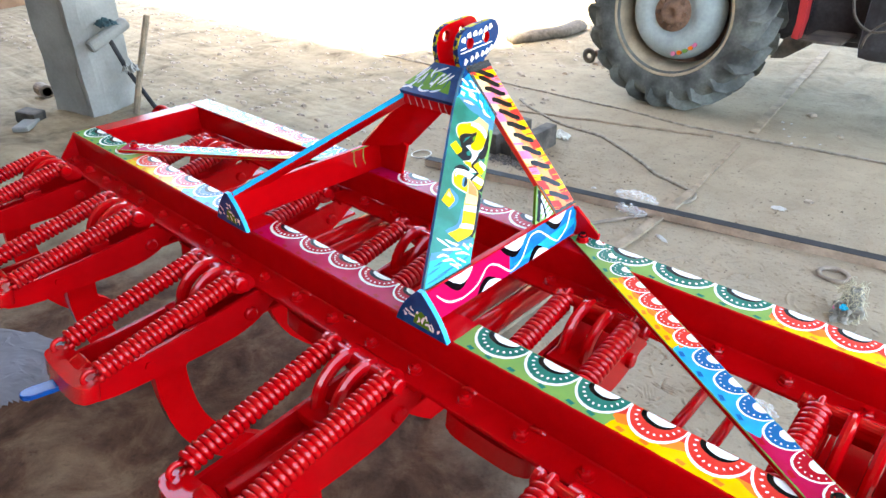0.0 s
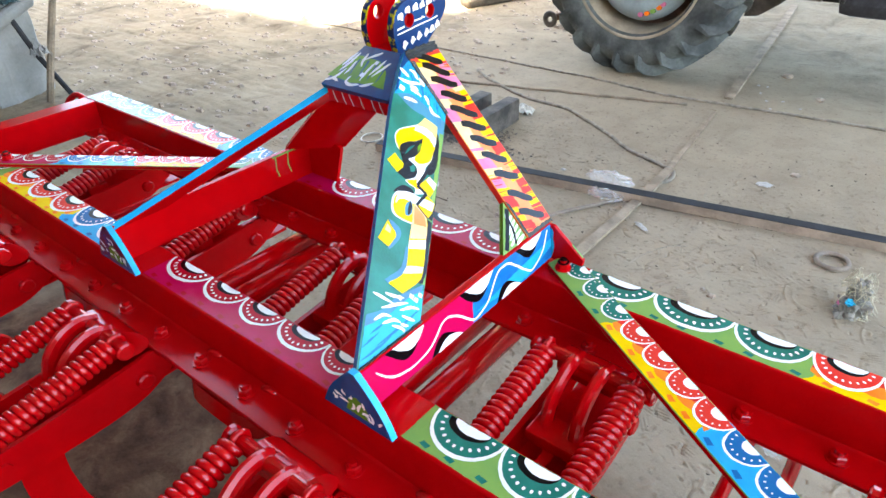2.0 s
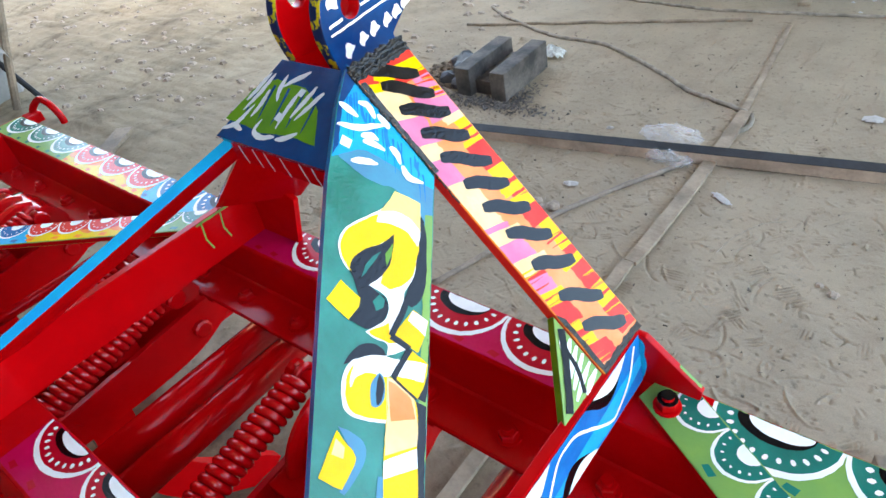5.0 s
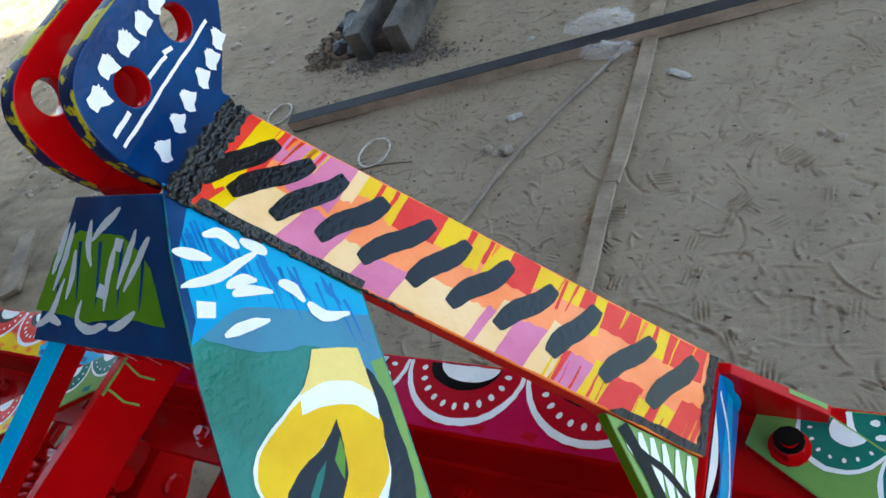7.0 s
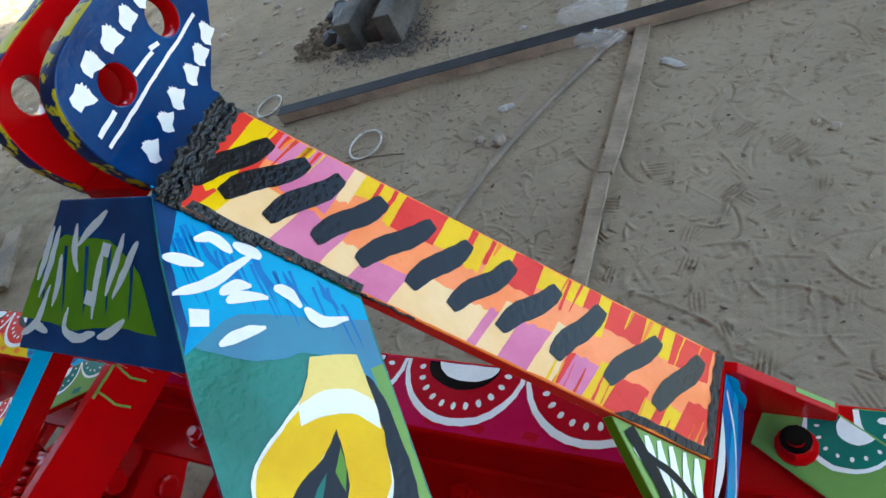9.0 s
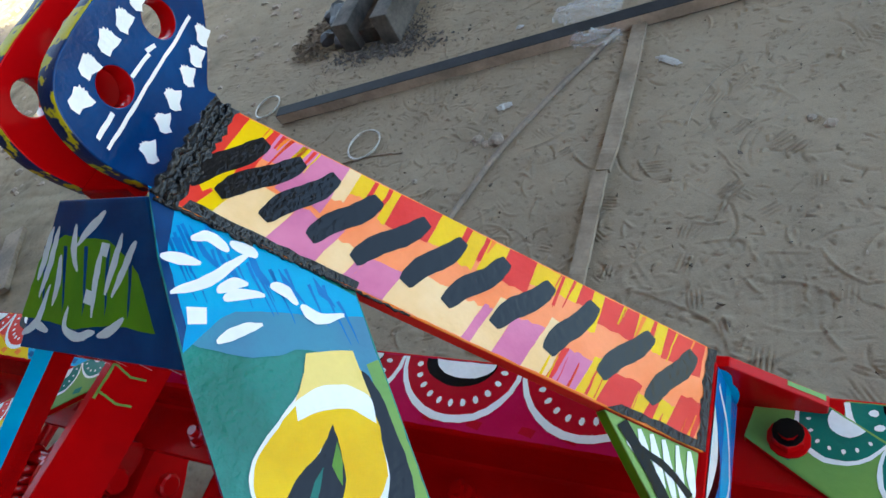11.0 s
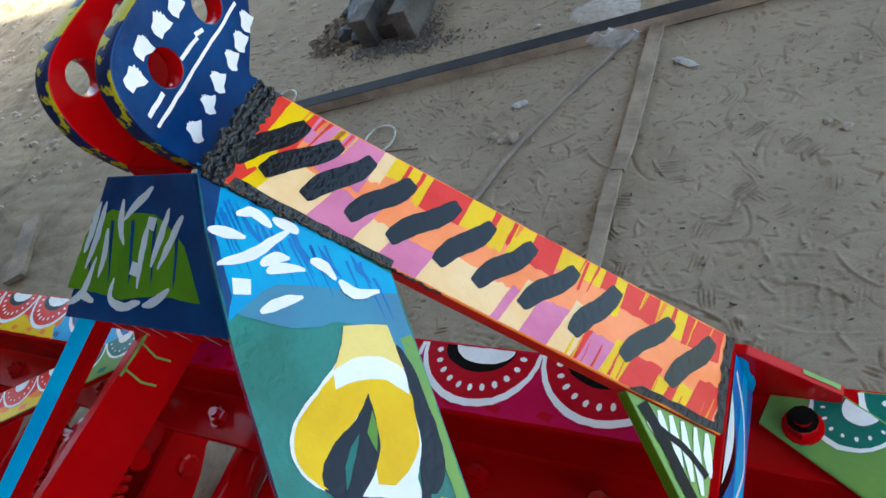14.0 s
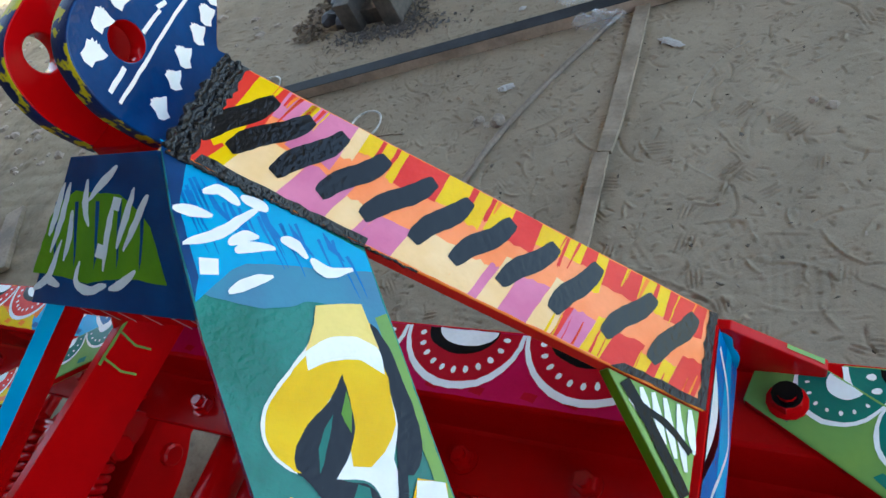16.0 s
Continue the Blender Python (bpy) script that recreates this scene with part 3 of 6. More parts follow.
# crossbars of the mast, and their rounded end plates
crossbars = []
XZ = basis((0, 0, 0), (1, 0, 0), (0, 0, 1))
for xc, s in ((0.24, 1), (2 * MID - 0.24, -1)):
    # steep bar, its outer face leaning a little
    sec = [(-0.008, 0.722), (-0.008, 0.6405), (0.0, 0.6405), (0.0035, 0.648), (0.012, 0.648), (0.0045, 0.722)]
    sec = [(xc + s * a, z) for a, z in sec]
    bm = bmesh.new()
    prism(bm, sec if s > 0 else sec[::-1], XZ, -0.50, -0.001, 0.001)
    crossbars.append(part("mast_crossbar", bm, RED, cultivator))
    side = [(xc - 0.006 - 0.062 * u - 0.008 * math.sin(u * math.pi), 0.726 - 0.088 * u) for u in [k / 7 for k in range(8)]]
    side = side + [(2 * xc - x, z) for x, z in side[::-1]]
    bm = bmesh.new()
    prism(bm, side, XZ, -0.001, 0.010, 0.0, (0, 1, 2))
    plate = part("end_plate", bm, [NAVY, TURQ, RED], cultivator, "navy rounded end plate with a blue rim")
    crossbars.append(plate)
    far = [(-0.010, 0.645), (0.066, 0.645), (0.076, 0.652), (0.077, 0.664), (0.012, 0.716), (-0.008, 0.716)]
    far = [(xc + s * a, z) for a, z in far]
    bm = bmesh.new()
    prism(bm, far if s > 0 else far[::-1], XZ, -0.509, -0.500, 0.0015)
    part("mast_foot", bm, RED, cultivator)


# top-link lugs with two holes
def lug_mesh(name, mats, holes):
    cu = bpy.data.curves.new("lug_outline", "CURVE")
    cu.dimensions, cu.fill_mode, cu.extrude, cu.bevel_depth, cu.bevel_resolution = "2D", "BOTH", 0.0068, 0.0012, 1
    outline = [(0.453, 0.992), (0.447, 1.010), (0.442, 1.032), (0.444, 1.054), (0.451, 1.070), (0.465, 1.081), (0.488, 1.087), (0.525, 1.091), (0.56, 1.094), (0.580, 1.087), (0.590, 1.068), (0.586, 1.048), (0.562, 1.023), (0.536, 1.003), (0.532, 0.992)]
    loops = [curve2(outline + [outline[0]], 5)[:-1]]
    for c in holes:
        loops.append([(c[0] + x, c[1] + z) for x, z in circle(0.0137, 28)][::-1])
    for lp in loops:
        sp = cu.splines.new("POLY")
        sp.points.add(len(lp) - 1)
        for q, (a, b) in zip(sp.points, lp):
            q.co = (a, b, 0, 1)
        sp.use_cyclic_u = True
    ob = bpy.data.objects.new("lug_outline", cu)
    me = bpy.data.meshes.new_from_object(ob)
    bpy.data.objects.remove(ob)
    bpy.data.curves.remove(cu)
    me.name = name
    for m in mats:
        me.materials.append(m)
    for f in me.polygons:
        f.material_index = (0 if f.normal.z > 0.5 else 2 if f.normal.z < -0.5 else 1)
        if abs(f.normal.z) < 0.7 and any(math.hypot(f.center.x - a, f.center.y - b) < 0.016 for a, b in holes):
            f.material_index = mats.index(RED)
    return me


YELLOWBLUE = enamel("yellow_blotched_navy", (0.008, 0.020, 0.085), (0.50, 0.42, 0.012), 0.1, 0.45, 60.0, 0.08)
blotch = next(n for n in YELLOWBLUE.node_tree.nodes if n.type == "VALTORGB").color_ramp.elements
blotch[0].position, blotch[1].position = 0.485, 0.515
for x, mats, holes in ((-0.0710, [NAVY, YELLOWBLUE, RED], ((0.4845, 1.0505), (0.543, 1.056))), (-0.1380, [RED, YELLOWBLUE, NAVY], ((0.4745, 1.0605), (0.533, 1.064)))):
    lug = link("top_lug", lug_mesh("top_lug", mats, holes), cultivator, "top-link lug plate with two round holes", basis((x, 0, 0), (0, 1, 0), (0, 0, 1)))
lugs = [o for o in cultivator.children if o.name.startswith("top_lug")]


# flat braces from beam to beam
def brace(x0, x1, label):
    bm = bmesh.new()
    a, b = Vector((x0, 0.483, 0)), Vector((x1, 0.062, 0))
    d = (b - a).normalized()
    n = Vector((-d.y, d.x, 0))
    if n.y < 0:
        n = -n
    w = 0.0295
    m = basis((a.x, a.y, 0.6405), d, n) if d.cross(n).z > 0 else basis((a.x, a.y, 0.6405), n, d)
    L = (b - a).length
    pts = [(-0.03, -w), (L + 0.03, -w), (L + 0.045, -w * 0.5), (L + 0.045, w * 0.5), (L + 0.03, w), (-0.03, w), (-0.04, 0)]
    if d.cross(n).z < 0:
        pts = [(q, p) for p, q in pts][::-1]
    prism(bm, pts, m, 0.0, 0.010, 0.001, (0, 1, 0))
    return part("diagonal_brace", bm, [LEAF, RED], cultivator, label), m, L, w


brace_r = brace(0.300, 0.955, "flat diagonal brace painted with small scallops")
brace_l = brace(-0.49, -1.145, "flat diagonal brace painted with small scallops")


# ---- spring tine units ----
def arc_plate(bm, x, w, pts, th):
    """A bent flat bar along pts (y, z), w wide across x and th thick."""
    P = [Vector((0, a, b)) for a, b in pts]
    rows = []
    for i, p in enumerate(P):
        t = (P[min(i + 1, len(P) - 1)] - P[max(i - 1, 0)]).normalized()
        n = Vector((0, -t.z, t.y))
        rows.append([bm.verts.new(p + Vector((x + sx * w / 2, 0, 0)) + n * sn * th / 2) for sx, sn in ((-1, -1), (1, -1), (1, 1), (-1, 1))])
    for r, s in zip(rows, rows[1:]):
        for j in range(4):
            bm.faces.new((r[j], r[(j + 1) % 4], s[(j + 1) % 4], s[j]))
    bm.faces.new(rows[0][::-1]), bm.faces.new(rows[-1])


def yz_curve(pts, n):
    return [(p.x, p.y) for p in spline([(a, b, 0) for a, b in pts], n)]


SPRING_A, SPRING_B = Vector((0, -0.125, 0.606)), Vector((0, -0.462, 0.536))


def spring_mesh():
    bm = bmesh.new()
    axis = (SPRING_B - SPRING_A)
    L, d = axis.length, axis.normalized()
    u = Vector((1, 0, 0))
    v = d.cross(u)
    turns, r, path = 25, 0.0175, []
    n = turns * 14
    for i in range(n + 1):
        a = 2 * math.pi * i / 14
        path.append(SPRING_A + d * (0.012 + (L - 0.024) * i / n) + u * r * math.cos(a) + v * r * math.sin(a))
    sweep(bm, path, circle(0.0064, 9))
    # an open eye at each end, standing in the plane of the axis
    for c, s in ((SPRING_A, -1), (SPRING_B, 1)):
        e = c + d * s * 0.002
        eye = [e + d * s * 0.0145 * math.cos(t) + v * 0.0145 * math.sin(t) for t in [math.radians(-150 + 300 * k / 18) for k in range(19)]]
        sweep(bm, eye, circle(0.0055, 8))
    me = bpy.data.meshes.new("coil_spring")
    bm.to_mesh(me)
    bm.free()
    me.materials.append(RED_GLOSS)
    me.polygons.foreach_set("use_smooth", [True] * len(me.polygons))
    return me


SPRING = spring_mesh()


def tine_unit_meshes():
    out = {}
    # arm: two side plates with a floor, narrowing to the rounded tail
    bm = bmesh.new()
    for s in (-1, 1):
        prism(bm, yz_curve([(-0.486, 0.500), (-0.484, 0.478), (-0.465, 0.464), (-0.40, 0.452), (-0.22, 0.446), (-0.12, 0.452), (-0.06, 0.474), (-0.02, 0.500), (0.02, 0.510), (0.02, 0.540), (-0.06, 0.541), (-0.12, 0.536), (-0.30, 0.520), (-0.46, 0.512), (-0.486, 0.500)], 3)[:-1], YZ, s * 0.062 - 0.005, s * 0.062 + 0.005)
    box(bm, (-0.057, -0.45, 0.466), (0.057, 0.01, 0.474), 0.001)
    out["tine_arm"] = bm
    bm = bmesh.new()
    box(bm, (-0.010, -0.42, 0.4745), (0.010, -0.20, 0.516), 0.003)
    out["arm_rib"] = bm
    # cup at the tail taking the spring ends
    bm = bmesh.new()
    tail = [(0.100 * math.copysign(abs(math.cos(a)) ** 0.6, math.cos(a)), 0.030 * math.copysign(abs(math.sin(a)) ** 0.7, math.sin(a))) for a in [2 * math.pi * k / 28 for k in range(28)]]
    prism(bm, tail, Matrix.Translation((0, -0.474, 0.522)) @ pose(0, 0, 0, -10, 0, 0), -0.034, 0.006, 0.009)
    out["spring_cup"] = bm
    bm = bmesh.new()
    box(bm, (-0.026, -0.026, -0.030), (0.026, 0.030, 0.012), 0.010, Matrix.Translation((0, -0.468, 0.516)) @ pose(0, 0, 0, 24, 0, 0))
    out["cup_web"] = bm
    bm = bmesh.new()
    rod(bm, (-0.098, -0.120, 0.600), (0.098, -0.120, 0.600), 0.0125, 14)
    out["head_rod"] = bm
    for nm, s in (("rod_head", -1), ("rod_nut", 1)):
        bm = bmesh.new()
        sweep(bm, [(s * 0.094, -0.120, 0.600), (s * 0.098, -0.120, 0.600), (s * 0.106, -0.120, 0.600), (s * 0.109, -0.120, 0.600)], lambda u: circle(0.0165 if 0.1 < u < 0.9 else 0.013, 12))
        out[nm] = bm
    arch = yz_curve([(-0.108, 0.598), (-0.138, 0.608), (-0.170, 0.598), (-0.197, 0.572), (-0.212, 0.530)], 6)
    for nm, s in (("arched_bracket", -1), ("arched_bracket_pair", 1)):
        bm = bmesh.new()
        P = [Vector((s * 0.026, a, c)) for a, c in arch]
        sweep(bm, P, [(0.0105 * math.cos(t), 0.0165 * math.sin(t)) for t in [2 * math.pi * k / 10 for k in range(10)]])
        out[nm] = bm
    bm = bmesh.new()
    box(bm, (-0.045, -0.245, 0.516), (0.045, -0.192, 0.540), 0.004)
    out["bracket_base"] = bm
    bm = bmesh.new()
    prism(bm, yz_curve([(-0.135, 0.585), (-0.122, 0.607), (-0.090, 0.600), (-0.066, 0.575), (-0.063, 0.548), (-0.110, 0.548), (-0.135, 0.585)], 4)[:-1], YZ, -0.056, 0.056, 0.003)
    out["saddle"] = bm
    # shank: a curved plate on edge, sunk in the earth
    bm = bmesh.new()
    sh = yz_curve([(-0.268, 0.480), (-0.288, 0.42), (-0.291, 0.34), (-0.276, 0.24), (-0.238, 0.155), (-0.180, 0.085), (-0.12, 0.03), (-0.09, -0.01)], 6)
    arc_plate(bm, 0.0, 0.028, sh, 0.075)
    out["shank"] = bm
    bm = bmesh.new()
    box(bm, (-0.085, -0.062, 0.534), (0.085, 0.03, 0.5465), 0.001)
    out["clamp_plate"] = bm
    bm = bmesh.new()
    sweep(bm, [(0.066, -0.095, 0.494), (0.076, -0.095, 0.494), (0.079, -0.095, 0.494)], lambda u: circle(0.017 if u < 0.9 else 0.013, 10))
    out["pivot_bolt"] = bm
    bm = bmesh.new()
    sweep(bm, [(0.066, -0.345, 0.486), (0.073, -0.345, 0.486)], circle(0.013, 6))
    out["shank_bolt"] = bm
    done = {}
    for k, b in out.items():
        bmesh.ops.recalc_face_normals(b, faces=b.faces)
        me = bpy.data.meshes.new(k)
        b.to_mesh(me)
        b.free()
        me.materials.append(RED_GLOSS if k in ("spring_cup", "cup_web", "head_rod", "rod_head", "rod_nut", "arched_bracket", "arched_bracket_pair", "saddle") else RED)
        done[k] = me
    return done


UNIT = tine_unit_meshes()


def tine_unit(xc, y):
    at = Matrix.Translation((xc, y, 0))
    arm = link("tine_arm", UNIT["tine_arm"], cultivator, "red spring-loaded tine arm", at)
    for k in UNIT:
        if k != "tine_arm":
            link("arched_bracket" if k == "arched_bracket_pair" else k, UNIT[k], arm)
    for dx, dz in ((-0.078, 0.0), (0.078, 0.0)):
        link("coil_spring", SPRING, arm, at=Matrix.Translation((dx, 0, dz)))
    return arm


NEAR_X = [0.187 + 0.511 * k for k in range(-3, 3)]
FAR_X = [0.437 + 0.503 * k for k in range(-3, 2)]
for x in NEAR_X:
    tine_unit(x, 0.0)
for x in FAR_X:
    tine_unit(x, 0.44)
# round stays between the beams: stout tubes under the mast, thin rods elsewhere
for k, x in enumerate(NEAR_X):
    for s in (-1, 1):
        bm = bmesh.new()
        if k in (2, 3):
            rod(bm, (x + s * 0.036, 0.008, 0.518), (x + s * 0.036, 0.435, 0.518), 0.0265, 20)
        else:
            rod(bm, (x + 0.010 + s * 0.034, 0.008, 0.520), (x + 0.010 + s * 0.034, 0.435, 0.520), 0.0105, 14)
        part("stay_rod", bm, RED, cultivator, smooth=True)


# ---- things round it ----
def build_steel_bar():
    bm = bmesh.new()
    a, b = Vector((-1.43, 1.690, 0.0)), Vector((2.6, 2.45, 0.0))
    m = basis(a, b - a, Vector((0, 0, 1)).cross(b - a))
    L = (b - a).length
    prism(bm, [(0, -0.007), (L, -0.007), (L, 0.044), (0, 0.044)], m, 0.0, 0.042, 0.002, (0, 1, 1))
    tagged(part("steel_bar", bm, [STEEL, BAR_SIDE]), "long dark flat steel bar lying on the earth", "bar")


build_steel_bar()


def build_wheel():
    tractor = thing("tractor", "parked red farm tractor with a large dusty rear wheel", "tractor", at=(-0.93, 3.56, 0))
    M = basis((0, 0, 0.622), (1, 0, 0), (0, 0, 1)) @ Matrix.Scale(0.95, 4)  # local z faces -y
    bm = bmesh.new()
    prof = [(0.385, 0.13), (0.42, 0.155), (0.50, 0.165), (0.55, 0.155), (0.585, 0.125), (0.600, 0.06), (0.602, 0.0)]
    prof = prof + [(r, -z) for r, z in prof[::-1][1:]]
    rows, n = [], 72
    for i in range(n):
        a = 2 * math.pi * i / n
        rows.append([bm.verts.new(M @ Vector((r * math.cos(a), r * math.sin(a), z))) for r, z in prof])
    for i in range(n):
        r, s = rows[i], rows[(i + 1) % n]
        for j in range(len(prof) - 1):
            bm.faces.new((r[j], s[j], s[j + 1], r[j + 1]))
    wheel = part("tyre", bm, RUBBER, tractor, "dusty black tractor tyre", True)
    for k in range(22):
        for side in (1, -1):
            a = 2 * math.pi * (k + (0.5 if side < 0 else 0)) / 22
            bm = bmesh.new()
            pts = []
            for u in range(5):
                ang = a + 0.30 * (u / 4) ** 1.2
                z = side * (0.178 - 0.170 * u / 4)
                r0 = 0.530 + 0.070 * min(u / 1.4, 1)
                pts.append((ang, z, r0))
            vv = []
            for ang, z, r0 in pts:
                for da, dr in ((-0.036, -0.024), (-0.013, 0.064), (0.011, 0.064), (0.026, -0.024)):
                    rr = r0 + dr
                    vv.append(bm.verts.new(M @ Vector((rr * math.cos(ang + da), rr * math.sin(ang + da), z))))
            for u in range(4):
                for j in range(3):
                    bm.faces.new((vv[u * 4 + j], vv[u * 4 + j + 1], vv[u * 4 + 5 + j], vv[u * 4 + 4 + j]))
            bm.faces.new(vv[0:4][::-1]), bm.faces.new(vv[16:20])
            part("tread_lug", bm, RUBBER, wheel)

    def lathe(name, prof, mat, n=64, label=""):
        bm = bmesh.new()
        rows = []
        for i in range(n):
            a = 2 * math.pi * i / n
            rows.append([bm.verts.new(M @ Vector((r * math.cos(a), r * math.sin(a), z))) for r, z in prof])
        for i in range(n):
            r, s = rows[i], rows[(i + 1) % n]
            for j in range(len(prof) - 1):
                bm.faces.new((r[j], s[j], s[j + 1], r[j + 1]))
        return part(name, bm, mat, tractor, label, True)

    lathe("rim", [(0.398, 0.148), (0.412, 0.156), (0.424, 0.146), (0.416, 0.124), (0.384, 0.104), (0.366, 0.05), (0.366, -0.12)], TAN, label="dusty tan wheel rim")
    disc = lathe("wheel_disc", [(0.325, 0.02), (0.31, 0.06), (0.285, 0.105), (0.245, 0.138), (0.20, 0.148), (0.165, 0.140), (0.145, 0.120), (0.10, 0.115), (0.001, 0.115)], RIM, label="dusty pale blue wheel disc")
    lathe("brake_drum", [(0.365, -0.10), (0.30, -0.115), (0.16, -0.12), (0.001, -0.12)], HUB, 48, "rusty brake drum")
    lathe("hub", [(0.125, 0.117), (0.122, 0.130), (0.075, 0.135), (0.072, 0.158), (0.05, 0.166), (0.03, 0.166), (0.026, 0.146), (0.001, 0.146)], HUB, 32, "rusty hub")
    for i in range(8):
        a = 2 * math.pi * i / 8
        bm = bmesh.new()
        c = Vector((0.094 * math.cos(a), 0.094 * math.sin(a), 0.130))
        sweep(bm, [M @ c, M @ (c + Vector((0, 0, 0.02)))], circle(0.014, 6))
        part("wheel_nut", bm, HUB, disc)
    for k, (x, z, mat) in enumerate(((0.045, -0.262, PINKISH), (0.085, -0.250, ORANGE), (0.122, -0.232, LEAF), (0.158, -0.208, ORANGE), (0.182, -0.186, PINKISH))):
        bm = bmesh.new()
        sweep(bm, [M @ Vector((x, z, 0.110)), M @ Vector((x, z, 0.132))], circle(0.016, 10))
        part("paint_spot", bm, mat, disc)
    # chassis, axle, fender and step
    bm = bmesh.new()
    rod(bm, (0, 0.0, 0.66), (0, 0.9, 0.66), 0.11, 20)
    part("rear_axle", bm, GREASE, tractor)
    bm = bmesh.new()
    box(bm, (-0.25, 0.55, 0.40), (2.4, 1.05, 0.95), 0.05)
    box(bm, (0.75, 0.35, 0.62), (1.7, 0.6, 1.05), 0.04)
    part("chassis", bm, GREASE, tractor, "greasy black chassis")
    bm = bmesh.new()
    arch = [(0.745 * math.cos(a), 0.66 + 0.745 * math.sin(a)) for a in [math.radians(d) for d in range(-10, 190, 8)]]
    inner = [(x * 0.945, 0.66 + (z - 0.66) * 0.945) for x, z in arch]
    prism(bm, arch + inner[::-1], basis((0, 0.25, 0), (1, 0, 0), (0, 0, 1)), 0.19, 0.27, 0.006)
    part("fender", bm, TRACTOR_RED, tractor, "faded red fender")
    bm = bmesh.new()
    box(bm, (0.77, -0.10, 0.540), (0.98, 0.30, 0.556), 0.004)
    part("footboard", bm, DUSTY_STEEL, tractor, "dusty dark footboard")
    bm = bmesh.new()
    box(bm, (1.04, -0.05, 0.46), (1.70, 0.50, 1.0), 0.07)
    box(bm, (0.70, 0.22, 0.50), (1.06, 0.54, 1.02), 0.03)
    part("gearbox", bm, GREASE, tractor, "greasy black gearbox")
    bm = bmesh.new()
    prism(bm, [(0.54, 0.36), (0.62, 0.37), (0.73, 0.45), (0.74, 0.50), (0.60, 0.49)], basis((0, 0.30, 0), (1, 0, 0), (0, 0, 1)), -0.05, 0.12, 0.01)
    part("mud_guard", bm, DUSTY_STEEL, tractor, "mud-caked dark bracket under the fender")
    bm = bmesh.new()
    box(bm, (0.72, 0.30, 0.48), (0.80, 0.42, 1.0), 0.01)
    part("fender_stay", bm, STEEL, tractor)
    for pts in ([(0.98, -0.10, 0.80), (1.02, -0.12, 0.70), (1.10, -0.12, 0.64), (1.20, -0.12, 0.66), (1.26, -0.12, 0.76)], [(1.08, -0.10, 0.545), (1.10, -0.12, 0.62), (1.17, -0.12, 0.69), (1.30, -0.12, 0.72)]):
        bm = bmesh.new()
        sweep(bm, spline(pts, 6), circle(0.007, 8))
        part("pipe", bm, DUSTY_STEEL, tractor, "dusty dark pipe", True)
    bm = bmesh.new()
    rod(bm, (-0.75, 0.75, 0.38), (-0.1, 0.75, 0.45), 0.03)
    rod(bm, (-0.75, 0.20, 0.38), (-0.1, 0.55, 0.45), 0.025)
    part("drawbar", bm, GREASE, tractor)
    bm = bmesh.new()
    rod(bm, (-0.30, 0.35, 0.36), (-0.62, 0.04, 0.245), 0.022, 12)
    link_arm = part("lower_link", bm, HUB, tractor, "rusty lower link arm", True)
    bm = bmesh.new()
    ring = [Vector((-0.655 + 0.036 * math.cos(t), 0.02, 0.232 + 0.036 * math.sin(t))) for t in [2 * math.pi * k / 20 for k in range(21)]]
    sweep(bm, ring, [(0.012 * a, 0.020 * b) for a, b in circle(1.0, 8)], cap=False)
    part("link_eye", bm, DUSTY_STEEL, link_arm, "dusty steel ball eye", True)


build_wheel()


def build_pillar():
    bm = bmesh.new()
    m = pose(-4.02, 0.99, 0, 0, 0, 20)
    w = 0.20
    outline = [(-w, -w), (-0.06, -w), (0.05, -w), (w - 0.10, -w), (w - 0.065, -w - 0.020), (w - 0.035, -w - 0.022), (w - 0.004, -w + 0.050), (w, -w + 0.085), (w, -0.04), (w, 0.08), (w, w - 0.04), (w - 0.04, w), (-w, w)]
    rings = []
    for k in range(64):
        z = -0.05 + (ROOF_Z + 0.04) * (k / 63) ** 1.6
        rings.append([bm.verts.new(m @ Vector((x + 0.012 * noise.noise((x * 9, y * 9, z * 6)) + 0.006 * noise.noise((x * 30, z * 22, y * 30)), y + 0.012 * noise.noise((z * 6, x * 9, y * 9)), z))) for x, y in outline])
    for r0, r1 in zip(rings, rings[1:]):
        for i in range(len(outline)):
            j = (i + 1) % len(outline)
            bm.faces.new((r0[i], r0[j], r1[j], r1[i]))
    bm.faces.new(rings[-1])
    tagged(part("pillar", bm, CONCRETE), "grey plastered square pillar, chipped and dusty", "pillar", kind="structure")


build_pillar()


# ---- painted ornament ----
STEELBLUE = enamel("steel_blue_enamel", (0.06, 0.19, 0.32), (0.05, 0.24, 0.36))

def half_ellipse(cx, a, b, n=14):
    return [(cx + a * math.cos(math.pi + math.pi * i / n), b * math.sin(math.pi + math.pi * i / n)) for i in range(n + 1)]


